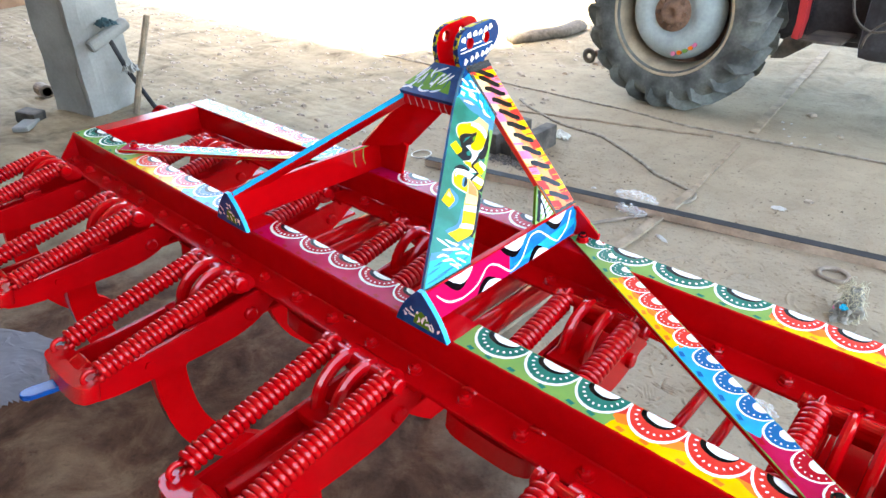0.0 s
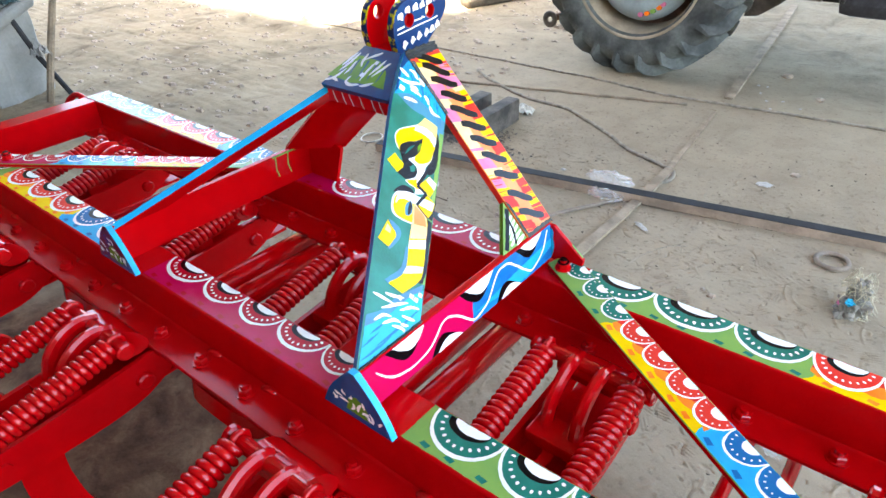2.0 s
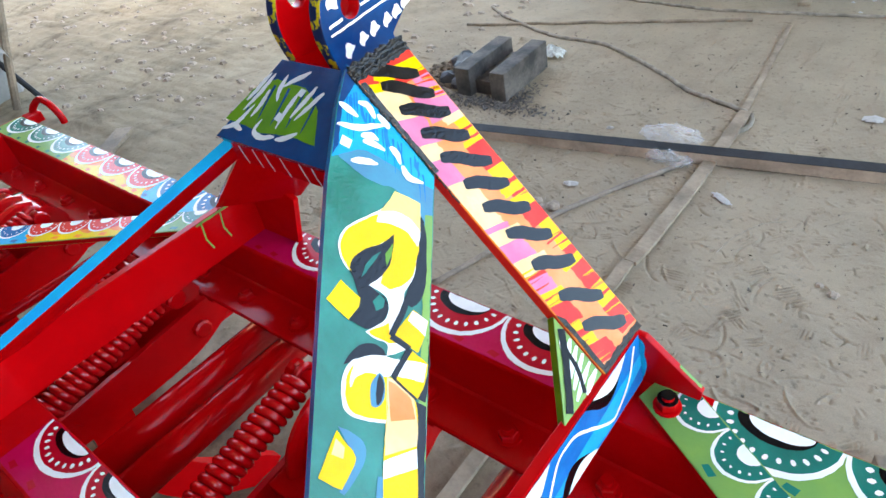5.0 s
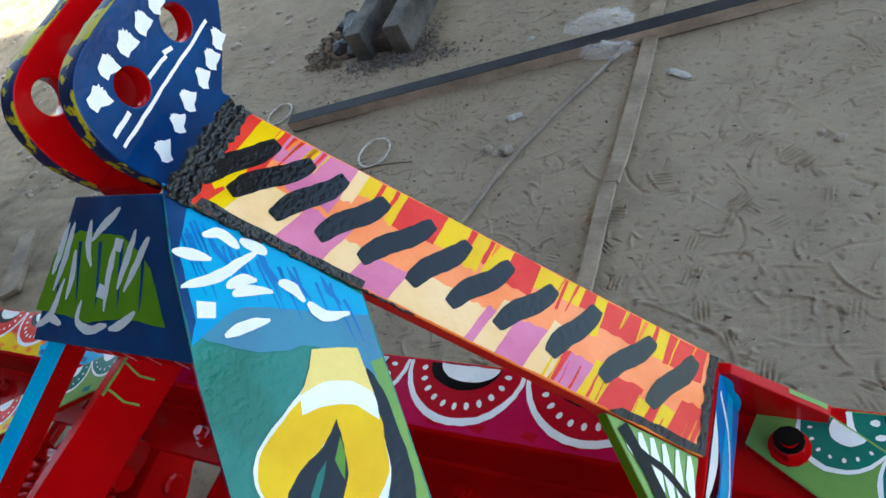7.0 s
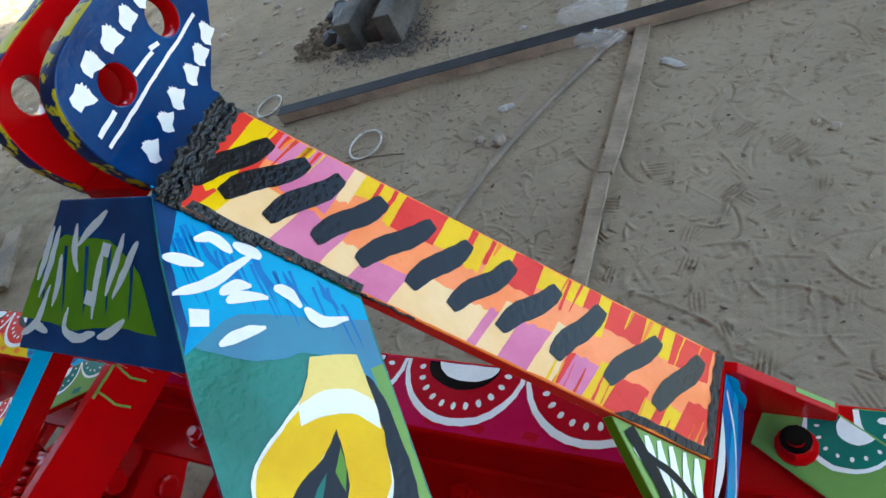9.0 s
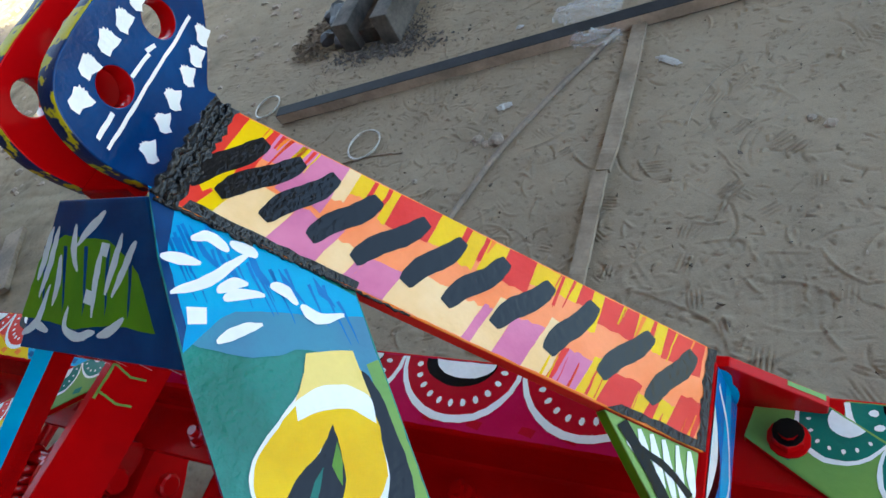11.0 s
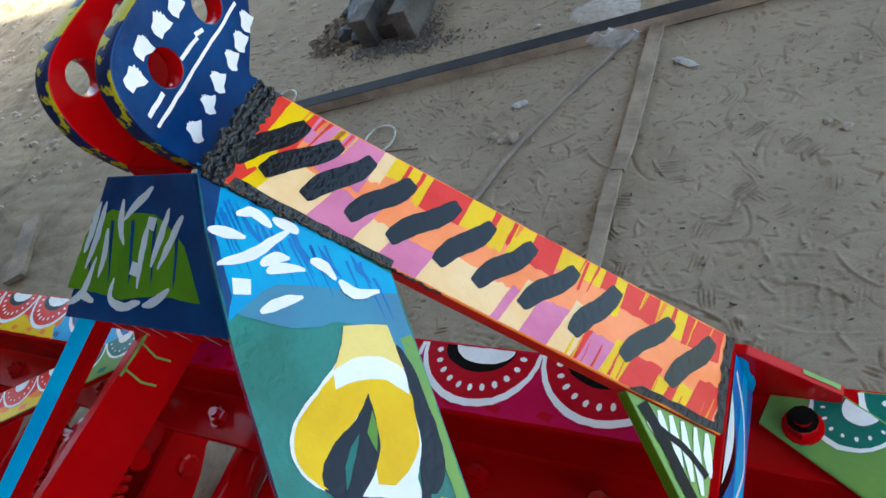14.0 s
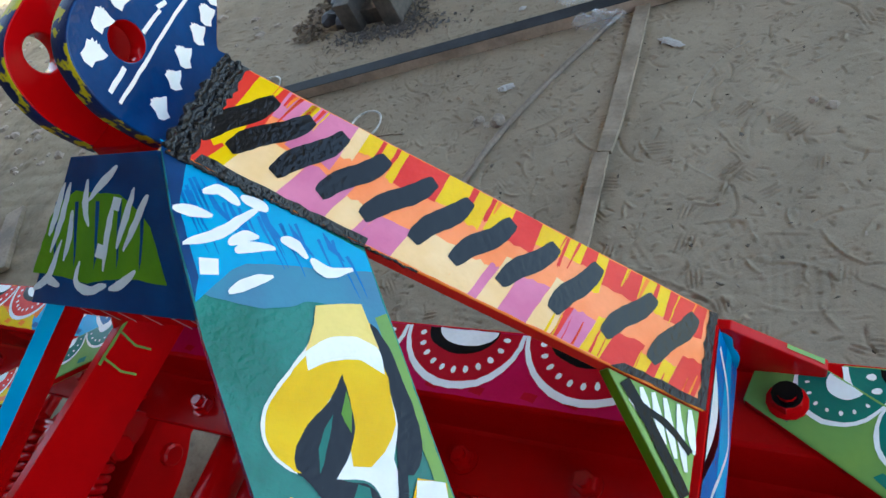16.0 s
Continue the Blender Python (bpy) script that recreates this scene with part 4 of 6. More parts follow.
def scallop_mesh(w, d, fill, shade=BLACK, dots=11):
    """One scallop, hanging from y = 0, w wide and d deep."""
    p = Paint(Matrix())
    p.poly(half_ellipse(w / 2, w * 0.47, d * 0.92), fill, 1)
    p.stroke(half_ellipse(w / 2, w * 0.485, d * 0.95), lambda u: w * (0.030 + 0.030 * math.sin(u * math.pi)), WHITE, 2)
    if shade:
        p.poly([(x - w * 0.01, y) for x, y in half_ellipse(w / 2, w * 0.30, d * 0.42)], shade, 2)
    p.poly([(x + w * 0.03, y) for x, y in half_ellipse(w / 2, w * (0.25 if w > 0.08 else 0.20), d * (0.28 if shade else 0.36))], WHITE, 3)
    for i in range(dots):
        a = math.pi + math.pi * (i + 0.6) / (dots + 0.2)
        p.disc((w / 2 + w * 0.36 * math.cos(a), d * 0.70 * math.sin(a)), w * 0.030, WHITE, 3, 7, w * 0.021, a)
    return p.mesh("scallop")


SCALLOPS = {}


def scallop(parent, m, w, d, fill, dots=11):
    key = (round(w, 3), round(d, 3), fill.name)
    if key not in SCALLOPS:
        SCALLOPS[key] = scallop_mesh(w, d, fill, None if w < 0.08 else BLACK, dots)
    return link("scallop", SCALLOPS[key], parent, at=m)


def zone(p, x0, x1, y0, y1, mat, tick, rng, layer=0):
    """A colour field with a brushed, uneven end, and small darker leaf ticks along its outer side."""
    n = 5
    right = [(x1 + rng.uniform(-0.012, 0.012), y0 + (y1 - y0) * i / n) for i in range(n + 1)]
    p.poly([(x0, y0)] + right + [(x0, y1)], mat, layer)
    if mat is YELLOW:
        # orange and red brushed in towards the scallops
        for lo, col in ((0.36, ORANGE), (0.56, SCARLET)):
            wavy = [(x0 + 0.012 + (x1 - x0 - 0.012) * i / 24, y0 + (y1 - y0) * (lo + 0.10 * math.sin(i * 1.1 + lo * 9) + rng.uniform(-0.03, 0.03))) for i in range(25)]
            p.poly(wavy + [(x1, y1), (x0 + 0.012, y1)], col, layer + (0.25 if col is ORANGE else 0.5))
    k = max(int((x1 - x0) / 0.05), 1)
    for i in range(k):
        x = x0 + (x1 - x0) * (i + 0.5) / k + rng.uniform(-0.01, 0.01)
        p.poly([(x - 0.007, y0 + 0.006), (x + 0.007, y0 + 0.003), (x + 0.010, y0 + 0.011), (x - 0.004, y0 + 0.013)], tick, layer + 0.5)


rng = random.Random(11)
TICK = {LEAF: GREEN, YELLOW: ORANGE, CYAN: SEABLUE, MAGENTA: MAROON}
NEAR_ZONES = [(-1.475, -1.07, LEAF, GREEN, 0.125), (-1.07, -0.72, YELLOW, SCARLET, 0.117), (-0.72, -0.505, CYAN, SEABLUE, 0.107), (-0.358, 0.166, MAGENTA, MAROON, (-0.356, -0.232, -0.123, -0.019, 0.093, 0.178)), (0.312, 0.632, LEAF, GREEN, (0.322, 0.438, 0.544, 0.641)), (0.632, 0.93, YELLOW, SCARLET, (0.641, 0.738, 0.836, 0.935)), (0.93, 1.28, CYAN, SEABLUE, 0.110)]
FAR_ZONES = [(-1.475, -1.10, LEAF, GREEN, 0.125), (-1.10, -0.76, YELLOW, SCARLET, 0.113), (-0.76, -0.51, CYAN, SEABLUE, 0.125), (-0.424, 0.196, MAGENTA, MAROON, (-0.345, -0.216, -0.078, 0.060, 0.192)), (0.327, 0.718, LEAF, GREEN, (0.327, 0.455, 0.593, 0.711)), (0.718, 1.0, YELLOW, SCARLET, (0.711, 0.807, 0.905, 1.003)), (1.0, 1.28, CYAN, SEABLUE, 0.110)]
for beam, y, zones in ((beams[0], 0.0, NEAR_ZONES), (beams[1], 0.44, FAR_ZONES)):
    p = Paint(Matrix.Translation((0, y, 0.640)))
    for k, (x0, x1, base, fill, pitch) in enumerate(zones):
        zone(p, x0 - (0.014 if k and zones[k - 1][1] == x0 else 0), x1, 0.0045, 0.0775, base, TICK[base], rng, -0.2 * k)
    p.done("painted_ground", beam, "colour fields in green, yellow, blue and magenta")
    for x0, x1, base, fill, pitch in zones:
        n = max(int(round((x1 - x0 - 0.01) / pitch)), 1) if isinstance(pitch, float) else 0
        edges = [x0 + 0.006 + pitch * i for i in range(n + 1) if pitch * i < x1 - x0 + 0.024] if n else pitch
        for x, e in zip(edges, edges[1:]):
            if e > x:
                scallop(beam, Matrix.Translation((x, y + 0.0765, 0.640)), e - x, 0.060 if base is not MAGENTA else 0.066 if y > 0.2 else 0.046, fill)

for (ob, _, L, w), a0, d in ((brace_r, (0.300, 0.483), Vector((0.955 - 0.300, 0.062 - 0.483, 0))), (brace_l, (-1.145, 0.062), Vector((-0.49 + 1.145, 0.483 - 0.062, 0)))):
    n = Vector((-d.y, d.x, 0))
    m = basis((a0[0], a0[1], 0.6505), d, n)
    p = Paint(m)
    cols = [(LEAF, GREEN), (YELLOW, SCARLET), (CYAN, SEABLUE), (MAGENTA, MAROON)]
    if d.y > 0:
        cols = cols[::-1]
    cuts = [-0.028, 0.168, 0.409, 0.625, L + 0.03] if d.y < 0 else [-0.028, L - 0.625, L - 0.409, L - 0.168, L + 0.03]
    for k, ((base, fill), x0, x1) in enumerate(zip(cols, cuts, cuts[1:])):
        zone(p, x0 - (0.014 if k else 0), x1, -w + 0.0015, w - 0.0015, base, TICK[base], rng, -0.2 * k)
    p.done("painted_ground", ob, "colour fields in green, yellow, blue and magenta")
    k = int(L / 0.0625) + 1
    for i in range(k):
        x = -0.0165 + 0.0625 * i
        fill = cols[sum(x + 0.012 > c for c in cuts[1:4])][1]
        scallop(ob, m @ Matrix.Translation((x, w - 0.002, 0)), 0.0625, 0.039, fill, 8)

# wave band on the outer leg of the crossbar
WAVE = basis((0.2522, 0, 0.6480), (0, 1, 0), (-0.0075, 0, 0.0740))


def lean(pts):
    """Brush lines of the band, leaning forward towards its foot."""
    return [(min(y + 0.0160 * (1 - q / 0.0585), 0.498), q * 1.272) for y, q in pts]


p = Paint(WAVE)
p.poly([(0.002, 0.0013)] + lean([(0.235, 0.001), (0.255, 0.0565)]) + [(0.002, 0.0719)], PINK, 0)
p.poly(lean([(0.235, 0.001), (0.498, 0.001), (0.498, 0.0565), (0.255, 0.0565)]), BLUE, 0)
p.poly(lean([(0.245, 0.014), (0.40, 0.003), (0.498, 0.02), (0.498, 0.034), (0.36, 0.024)]), CYAN, 1)
wave = curve2([(0.024, 0.043), (0.040, 0.026), (0.062, 0.016), (0.094, 0.0125), (0.134, 0.019), (0.168, 0.037), (0.188, 0.039), (0.208, 0.030), (0.236, 0.0075), (0.262, 0.009), (0.287, 0.019), (0.320, 0.045), (0.342, 0.049), (0.362, 0.044), (0.408, 0.010), (0.430, 0.011), (0.458, 0.024), (0.484, 0.052)], 6)
p.stroke(lean(wave), lambda u: 0.0022 + 0.0018 * math.sin(min(u * 10, 1) * math.pi / 2), WHITE, 3)
p.done("wave_band", crossbars[0], "pink and blue band with a white wave line")


def lens_shape(y0, y1, edge, depth, skew=0.0):
    """Half a lens resting on the band's edge."""
    n = 16
    return [(y0 + (y1 - y0) * (i / n), edge + depth * math.sin(math.pi * i / n) * (1 + skew * (0.5 - i / n))) for i in range(n + 1)]


for y0, y1, edge, depth in ((0.060, 0.136, 0.0563, -0.019), (0.138, 0.206, 0.0012, 0.0125), (0.232, 0.314, 0.0563, -0.020), (0.312, 0.378, 0.0012, 0.0130), (0.392, 0.466, 0.0563, -0.016)):
    p = Paint(WAVE)
    s = 1 if depth > 0 else -1
    p.poly(lean(lens_shape(y0 - 0.010, y1 - 0.003, edge, depth + s * 0.0085, 0.35)), BLACK, 1.4)
    p.poly(lean(lens_shape(y0 + 0.004, y1, edge, depth)), WHITE, 2)
    p.done("painted_oval", crossbars[0])

# the upright: fields, ornament of yellow shapes with black shades, white strokes
EA = Vector((0.746, 0.666))
ROT = Matrix(((EA.x, -EA.y, 0, 0), (EA.y, EA.x, 0, 0), (0, 0, 1, 0), (0, 0, 0, 1)))
UP = SIDE_R @ ROT


def ab(pts):
    return [(a, -b) for a, b in pts]


p = Paint(UP)
p.poly(ab([(0.004, 0.003), (0.102, 0.088), (0.098, 0.089), (0.150, 0.0885), (0.138, 0.070), (0.088, 0.030), (0.067, 0.001)]), TURQ, 0)
p.poly(ab([(0.067, 0.001), (0.088, 0.030), (0.138, 0.070), (0.148, 0.086), (0.160, 0.086), (0.130, 0.048), (0.098, 0.022), (0.085, 0.001)]), STEELBLUE, 0.4)
p.poly(ab([(0.590, -0.008), (0.545, -0.0125), (0.494, -0.0135)] + curve2([(0.487, -0.006), (0.4745, 0.016), (0.4695, 0.0345), (0.4695, 0.048), (0.455, 0.070), (0.434, 0.078), (0.425, 0.0893)], 5) + [(0.490, 0.0893)]), STEELBLUE, 0)
p.poly(ab([(0.590, -0.008), (0.545, -0.0125), (0.486, -0.0140)] + curve2([(0.492, -0.004), (0.501, 0.014), (0.497, 0.036), (0.488, 0.058), (0.478, 0.0893)], 5) + [(0.492, 0.0893)]), CYAN, 1)
p.poly(ab([(0.590, -0.008), (0.545, -0.0128), (0.488, -0.0142), (0.500, -0.009), (0.545, -0.0085), (0.572, 0.002)]), NAVY, 2)
p.poly(ab([(0.16, 0.082), (0.45, 0.082), (0.45, 0.0895), (0.16, 0.0895)]), LEAF, 0.5)


p.done("painted_field", upright, "teal, green and blue colour fields")
for a, b, ln in ((0.540, 0.012, 0.040), (0.528, 0.022, 0.030), (0.520, 0.038, 0.028), (0.508, 0.052, 0.026), (0.499, 0.070, 0.022), (0.552, 0.018, 0.02)):
    q = Paint(UP)
    q.stroke(ab([(a + ln / 2, b - ln * 0.1), (a, b), (a - ln / 2, b + ln * 0.25)]), lambda u: 0.0006 + 0.0035 * math.sin(math.pi * u), BLUE, 1.5)
    q.done("blue_streak", upright)
# thin drips in the blue head
rd = random.Random(12)
for _ in range(22):
    b = rd.uniform(-0.008, 0.080)
    a0 = 0.566 - 0.95 * max(b, 0) * 0.9 - rd.uniform(0.0, 0.012)
    ln = rd.uniform(0.018, 0.045)
    q = Paint(UP)
    q.stroke(ab([(a0, b), (a0 - ln * 0.5, b + ln * 0.05), (a0 - ln, b + ln * 0.12)]), lambda u: 0.0004 + 0.0016 * (1 - u), BLUE, 1.3)
    q.done("blue_drip", upright)
p = Paint(UP)
# shades first, then the yellow band, its light edges, the dark leaf and the smaller shapes below
DROP_LEFT = [(0.4656, 0.0502), (0.4533, 0.0450), (0.4454, 0.0373), (0.4355, 0.0233), (0.4232, 0.0078), (0.4129, 0.0009), (0.4032, -0.0008), (0.3931, 0.0015), (0.3842, 0.0067), (0.3801, 0.0112)]
LEAF_LEFT = [(0.3801, 0.0112), (0.3898, 0.0122), (0.3975, 0.0176), (0.4047, 0.0269), (0.4117, 0.0396), (0.4234, 0.0510)]
LEAF_RIGHT = [(0.4234, 0.0510), (0.4080, 0.0505), (0.3927, 0.0483), (0.3816, 0.0418), (0.3704, 0.0298)]
BAND_RIGHT = [(0.4479, 0.0758), (0.4125, 0.0753), (0.3859, 0.0728), (0.3690, 0.0640), (0.3496, 0.0626), (0.3290, 0.0527), (0.3187, 0.0690), (0.3097, 0.0506)]
BAND_LEFT = [(0.3704, 0.0298), (0.3641, 0.0440), (0.3552, 0.0492), (0.3430, 0.0477), (0.3358, 0.0399), (0.3286, 0.0294), (0.3240, 0.0379), (0.3203, 0.0498), (0.3097, 0.0506)]


def painted(name, label, *coats):
    """Coats of paint on the upright, each an outline in its (along, across) lines, a paint and a layer."""
    q = Paint(UP)
    for pts, mat, layer in coats:
        q.poly(ab(pts), mat, layer)
    q.done(name, upright, label)


def inset(pts, c, k):
    return [(c[0] + (a - c[0]) * k, c[1] + (b - c[1]) * k) for a, b in pts]


painted("painted_shade", "black shade beside the yellow band", (curve2([(0.4560, 0.0650), (0.4430, 0.0800), (0.4100, 0.0850), (0.3850, 0.0845), (0.3640, 0.0800), (0.3560, 0.0720)], 5) + [(0.3600, 0.0640), (0.3859, 0.0700), (0.4125, 0.0725), (0.4479, 0.0730)], GLOSSBLACK, 1.6))
painted("painted_shade", "black bowl of shade under the leaf", (curve2([(0.3796, 0.0129), (0.3720, 0.0190), (0.3679, 0.0222), (0.3704, 0.0298), (0.3658, 0.0377), (0.3601, 0.0461), (0.3531, 0.0492), (0.3440, 0.0476), (0.3358, 0.0405), (0.3306, 0.0298), (0.3369, 0.0140)], 4) + [(0.3480, 0.0215), (0.3579, 0.0220)], GLOSSBLACK, 1.7), ([(0.3640, 0.0400), (0.3590, 0.0455), (0.3520, 0.0440), (0.3480, 0.0380), (0.3560, 0.0340)], GREEN, 2.2))
painted("yellow_band", "yellow drop and band with a thin white edge",
    (curve2(DROP_LEFT, 4) + curve2(LEAF_LEFT, 4)[1:] + curve2(LEAF_RIGHT, 4)[1:-1] + curve2(BAND_LEFT[:6], 3) + curve2(BAND_LEFT[5:], 3)[1:] + BAND_RIGHT[-2::-1], WHITE, 2),
    (curve2([(a - 0.0012, b + 0.0024) for a, b in DROP_LEFT], 4) + curve2(LEAF_LEFT, 4)[1:] + curve2(LEAF_RIGHT[:-1], 4)[1:] + [(0.3735, 0.0400), (0.3690, 0.0500), (0.3740, 0.0600)] + [(0.3859, 0.0712), (0.4125, 0.0762), (0.4470, 0.0766)], YELLOW, 3),
    (curve2([(0.3400, 0.0510), (0.3350, 0.0420), (0.3300, 0.0330), (0.3255, 0.0390), (0.3215, 0.0520)], 3) + [(0.3230, 0.0600), (0.3290, 0.0515)], YELLOW, 3))
painted("pale_neck", "pale cream yellow neck of the drop", (curve2([(0.4417, 0.0345), (0.4535, 0.0428), (0.4668, 0.0492)], 4) + [(0.4640, 0.0640), (0.4602, 0.0757), (0.4431, 0.0768), (0.4300, 0.0772), (0.4394, 0.0686), (0.4455, 0.0484)], STRAWY, 3.5))
painted("white_cap", "", (curve2([(0.4417, 0.0347), (0.4455, 0.0484), (0.4440, 0.0590), (0.4394, 0.0686), (0.4286, 0.0773), (0.4154, 0.0745)], 4) + curve2([(0.4225, 0.0690), (0.4290, 0.0629), (0.4325, 0.0480), (0.4314, 0.0329)], 4), WHITE, 4))
painted("black_leaf", "black leaf with green veins",
    (curve2(LEAF_LEFT, 4) + curve2(LEAF_RIGHT, 4)[1:] + [(0.3679, 0.0222)], GLOSSBLACK, 2.4),
    ([(0.4136, 0.0500), (0.4012, 0.0490), (0.3900, 0.0455), (0.4017, 0.0425), (0.4094, 0.0474)], DARKLEAF, 3.4),
    ([(0.4030, 0.0385), (0.3920, 0.0330), (0.3800, 0.0260), (0.3760, 0.0220), (0.3880, 0.0260), (0.3980, 0.0320)], GREEN, 3.4))
painted("painted_diamond", "", ([(0.3699, 0.0041), (0.3579, 0.0224), (0.3499, 0.0219), (0.3374, 0.0133), (0.3515, -0.0070)], YELLOW, 3))
painted("painted_shade", "black edge beside the diamonds", (curve2([(0.3322, 0.0880), (0.3200, 0.0895), (0.3071, 0.0912)], 3) + [(0.2905, 0.0866), (0.2763, 0.0799), (0.2742, 0.0875), (0.2827, 0.0897), (0.3101, 0.0899)], GLOSSBLACK, 1.6))
painted("painted_diamond", "yellow diamond with a white corner", ([(0.3542, 0.0729), (0.3455, 0.0882), (0.3300, 0.0845), (0.3159, 0.0797), (0.3283, 0.0554), (0.3478, 0.0674)], YELLOW, 3.2), ([(0.3538, 0.0722), (0.3455, 0.0880), (0.3321, 0.0853), (0.3447, 0.0673)], WHITE, 3.8))
painted("painted_diamond", "yellow diamond with a white corner", ([(0.3178, 0.0733), (0.3071, 0.0895), (0.2905, 0.0866), (0.2763, 0.0799), (0.2922, 0.0583)], YELLOW, 3.2), ([(0.3085, 0.0640), (0.3071, 0.0882), (0.2915, 0.0856), (0.2945, 0.0600)], WHITE, 3.8))
p = Paint(UP)
zig = [(0.3644, 0.0676), (0.3496, 0.0626), (0.3282, 0.0527), (0.3187, 0.0712), (0.2926, 0.0572)]
for q0, q1 in zip(zig, zig[1:]):
    p.stroke(ab([q0, ((q0[0] + q1[0]) / 2, (q0[1] + q1[1]) / 2), q1]), 0.0056, GLOSSBLACK, 4.6)
p.stroke(ab([(0.2926, 0.0572), (0.2845, 0.0680), (0.2763, 0.0788)]), 0.0022, GLOSSBLACK, 4.6)
p.done("black_zigzag", upright, "black zigzag line between the diamonds")
RING_OUT = [(0.3097, 0.0506), (0.3086, 0.0360), (0.3048, 0.0241), (0.3002, 0.0164), (0.2874, 0.0119), (0.2732, 0.0123), (0.2643, 0.0153), (0.2579, 0.0229), (0.2551, 0.0382), (0.2542, 0.0529)]
painted("painted_shade", "black arc over the ring", (curve2([(0.2992, 0.0126), (0.3076, 0.0163), (0.3161, 0.0249), (0.3188, 0.0369), (0.3154, 0.0471), (0.3097, 0.0501)], 4) + [(0.3085, 0.0360), (0.3035, 0.0230)], GLOSSBLACK, 1.6))
painted("painted_ring", "yellow ring with a white cap",
    (curve2(RING_OUT, 4), WHITE, 2),
    (curve2(inset(RING_OUT, (0.280, 0.0520), 0.90), 4), YELLOW, 2.8),
    (curve2([(0.3054, 0.0271), (0.3085, 0.0400), (0.3097, 0.0501), (0.3085, 0.0640)], 4) + [(0.2945, 0.0600)] + curve2([(0.2926, 0.0501), (0.2937, 0.0341), (0.2891, 0.0243), (0.2810, 0.0201), (0.2910, 0.0191), (0.2992, 0.0213)], 4), WHITE, 3.4),
    (curve2([(0.2955, 0.0444), (0.2900, 0.0490), (0.2805, 0.0504), (0.2720, 0.0490), (0.2661, 0.0444), (0.2672, 0.0385), (0.2780, 0.0375), (0.2880, 0.0385), (0.2955, 0.0444)], 3)[:-1], STEELBLUE, 3.9),
    (curve2([(0.2940, 0.0444), (0.2890, 0.0482), (0.2805, 0.0494), (0.2725, 0.0480), (0.2680, 0.0440), (0.2780, 0.0425), (0.2880, 0.0425), (0.2940, 0.0444)], 3)[:-1], GLOSSBLACK, 4.4))
LEG_LEFT = [(0.2936, 0.0515), (0.2542, 0.0525), (0.2258, 0.0520), (0.1810, 0.0539), (0.1633, 0.0474), (0.1430, 0.0274)]
LEG_RIGHT = [(0.2920, 0.0582), (0.2750, 0.0780), (0.2567, 0.0815), (0.2389, 0.0815), (0.1888, 0.0835), (0.1642, 0.0785), (0.1352, 0.0532)]
# black shade painted steel blue to carry the sky's glare
painted("painted_shade", "black shade of the long stroke, coloured slate for sky glare", (curve2([(0.2130, 0.0480), (0.1778, 0.0455), (0.1589, 0.0316), (0.1472, 0.0209)], 5) + [(0.1424, 0.0274), (0.1633, 0.0480), (0.1810, 0.0545), (0.2130, 0.0530)], STEELBLUE, 1.5))
painted("painted_shade", "black shade beside the long stroke", ([(0.2744, 0.0780), (0.2713, 0.0885), (0.2429, 0.0890), (0.1846, 0.0892), (0.1611, 0.0849), (0.1610, 0.0760), (0.1890, 0.0820), (0.2389, 0.0790)], GLOSSBLACK, 1.5))
painted("painted_curve", "long curved stroke in peach, white and yellow",
    (curve2(LEG_LEFT, 5) + curve2(LEG_RIGHT, 5)[::-1], YELLOW, 3),
    ([(0.2930, 0.0518), (0.2915, 0.0580), (0.2755, 0.0772), (0.2567, 0.0810), (0.2380, 0.0812), (0.2290, 0.0530), (0.2542, 0.0527)], CREAM, 3.6),
    ([(0.2900, 0.0530), (0.2880, 0.0600), (0.2760, 0.0745), (0.2600, 0.0790), (0.2560, 0.0560)], SALMON, 3.9),
    ([(0.2250, 0.0522), (0.2360, 0.0812), (0.2210, 0.0820), (0.2110, 0.0528)], WHITE, 4),
    ([(0.1810, 0.0540), (0.1900, 0.0832), (0.1780, 0.0820), (0.1670, 0.0490)], WHITE, 4))
# steel blue here again puts sky glare into a black shade
painted("painted_shade", "black shade of the small diamond, coloured slate for sky glare", (curve2([(0.2488, 0.0120), (0.2445, 0.0251), (0.2358, 0.0362), (0.2189, 0.0350), (0.1981, 0.0215)], 4) + [(0.2002, 0.0172), (0.2201, 0.0255), (0.2310, 0.0245)], STEELBLUE, 1.5))
painted("painted_diamond", "", (curve2([(0.2461, 0.0115), (0.2380, 0.0190), (0.2295, 0.0272), (0.2197, 0.0272), (0.2016, 0.0185)], 3) + [(0.2100, -0.0010)], YELLOW, 3), ([(0.2400, 0.0110), (0.2330, 0.0190), (0.2250, 0.0180), (0.2280, 0.0080)], CREAM, 3.6))
# light bars at both ends
def white_bars(rows, parent, m, mat, layer, width):
    for k, pts in enumerate(rows):
        q = Paint(m)
        w, layer = width, layer + 0.2
        if len(pts) == 1:
            (a, b), = pts
            q.poly([(a - w * 0.8, b - w * 0.5), (a + w * 0.5, b - w * 0.8), (a + w * 0.9, b + w * 0.5), (a - w * 0.4, b + w * 0.8)], mat, layer)
        else:
            line = curve2(pts, 9) if len(pts) > 2 else [(pts[0][0] + (pts[1][0] - pts[0][0]) * k / 16, pts[0][1] + (pts[1][1] - pts[0][1]) * k / 16) for k in range(17)]
            q.stroke(line, lambda u: w * (0.12 + 0.88 * max(math.sin(math.pi * (0.03 + 0.94 * u ** 0.8)), 0.0) ** 0.75), mat, layer)
        q.done("white_bar", parent)


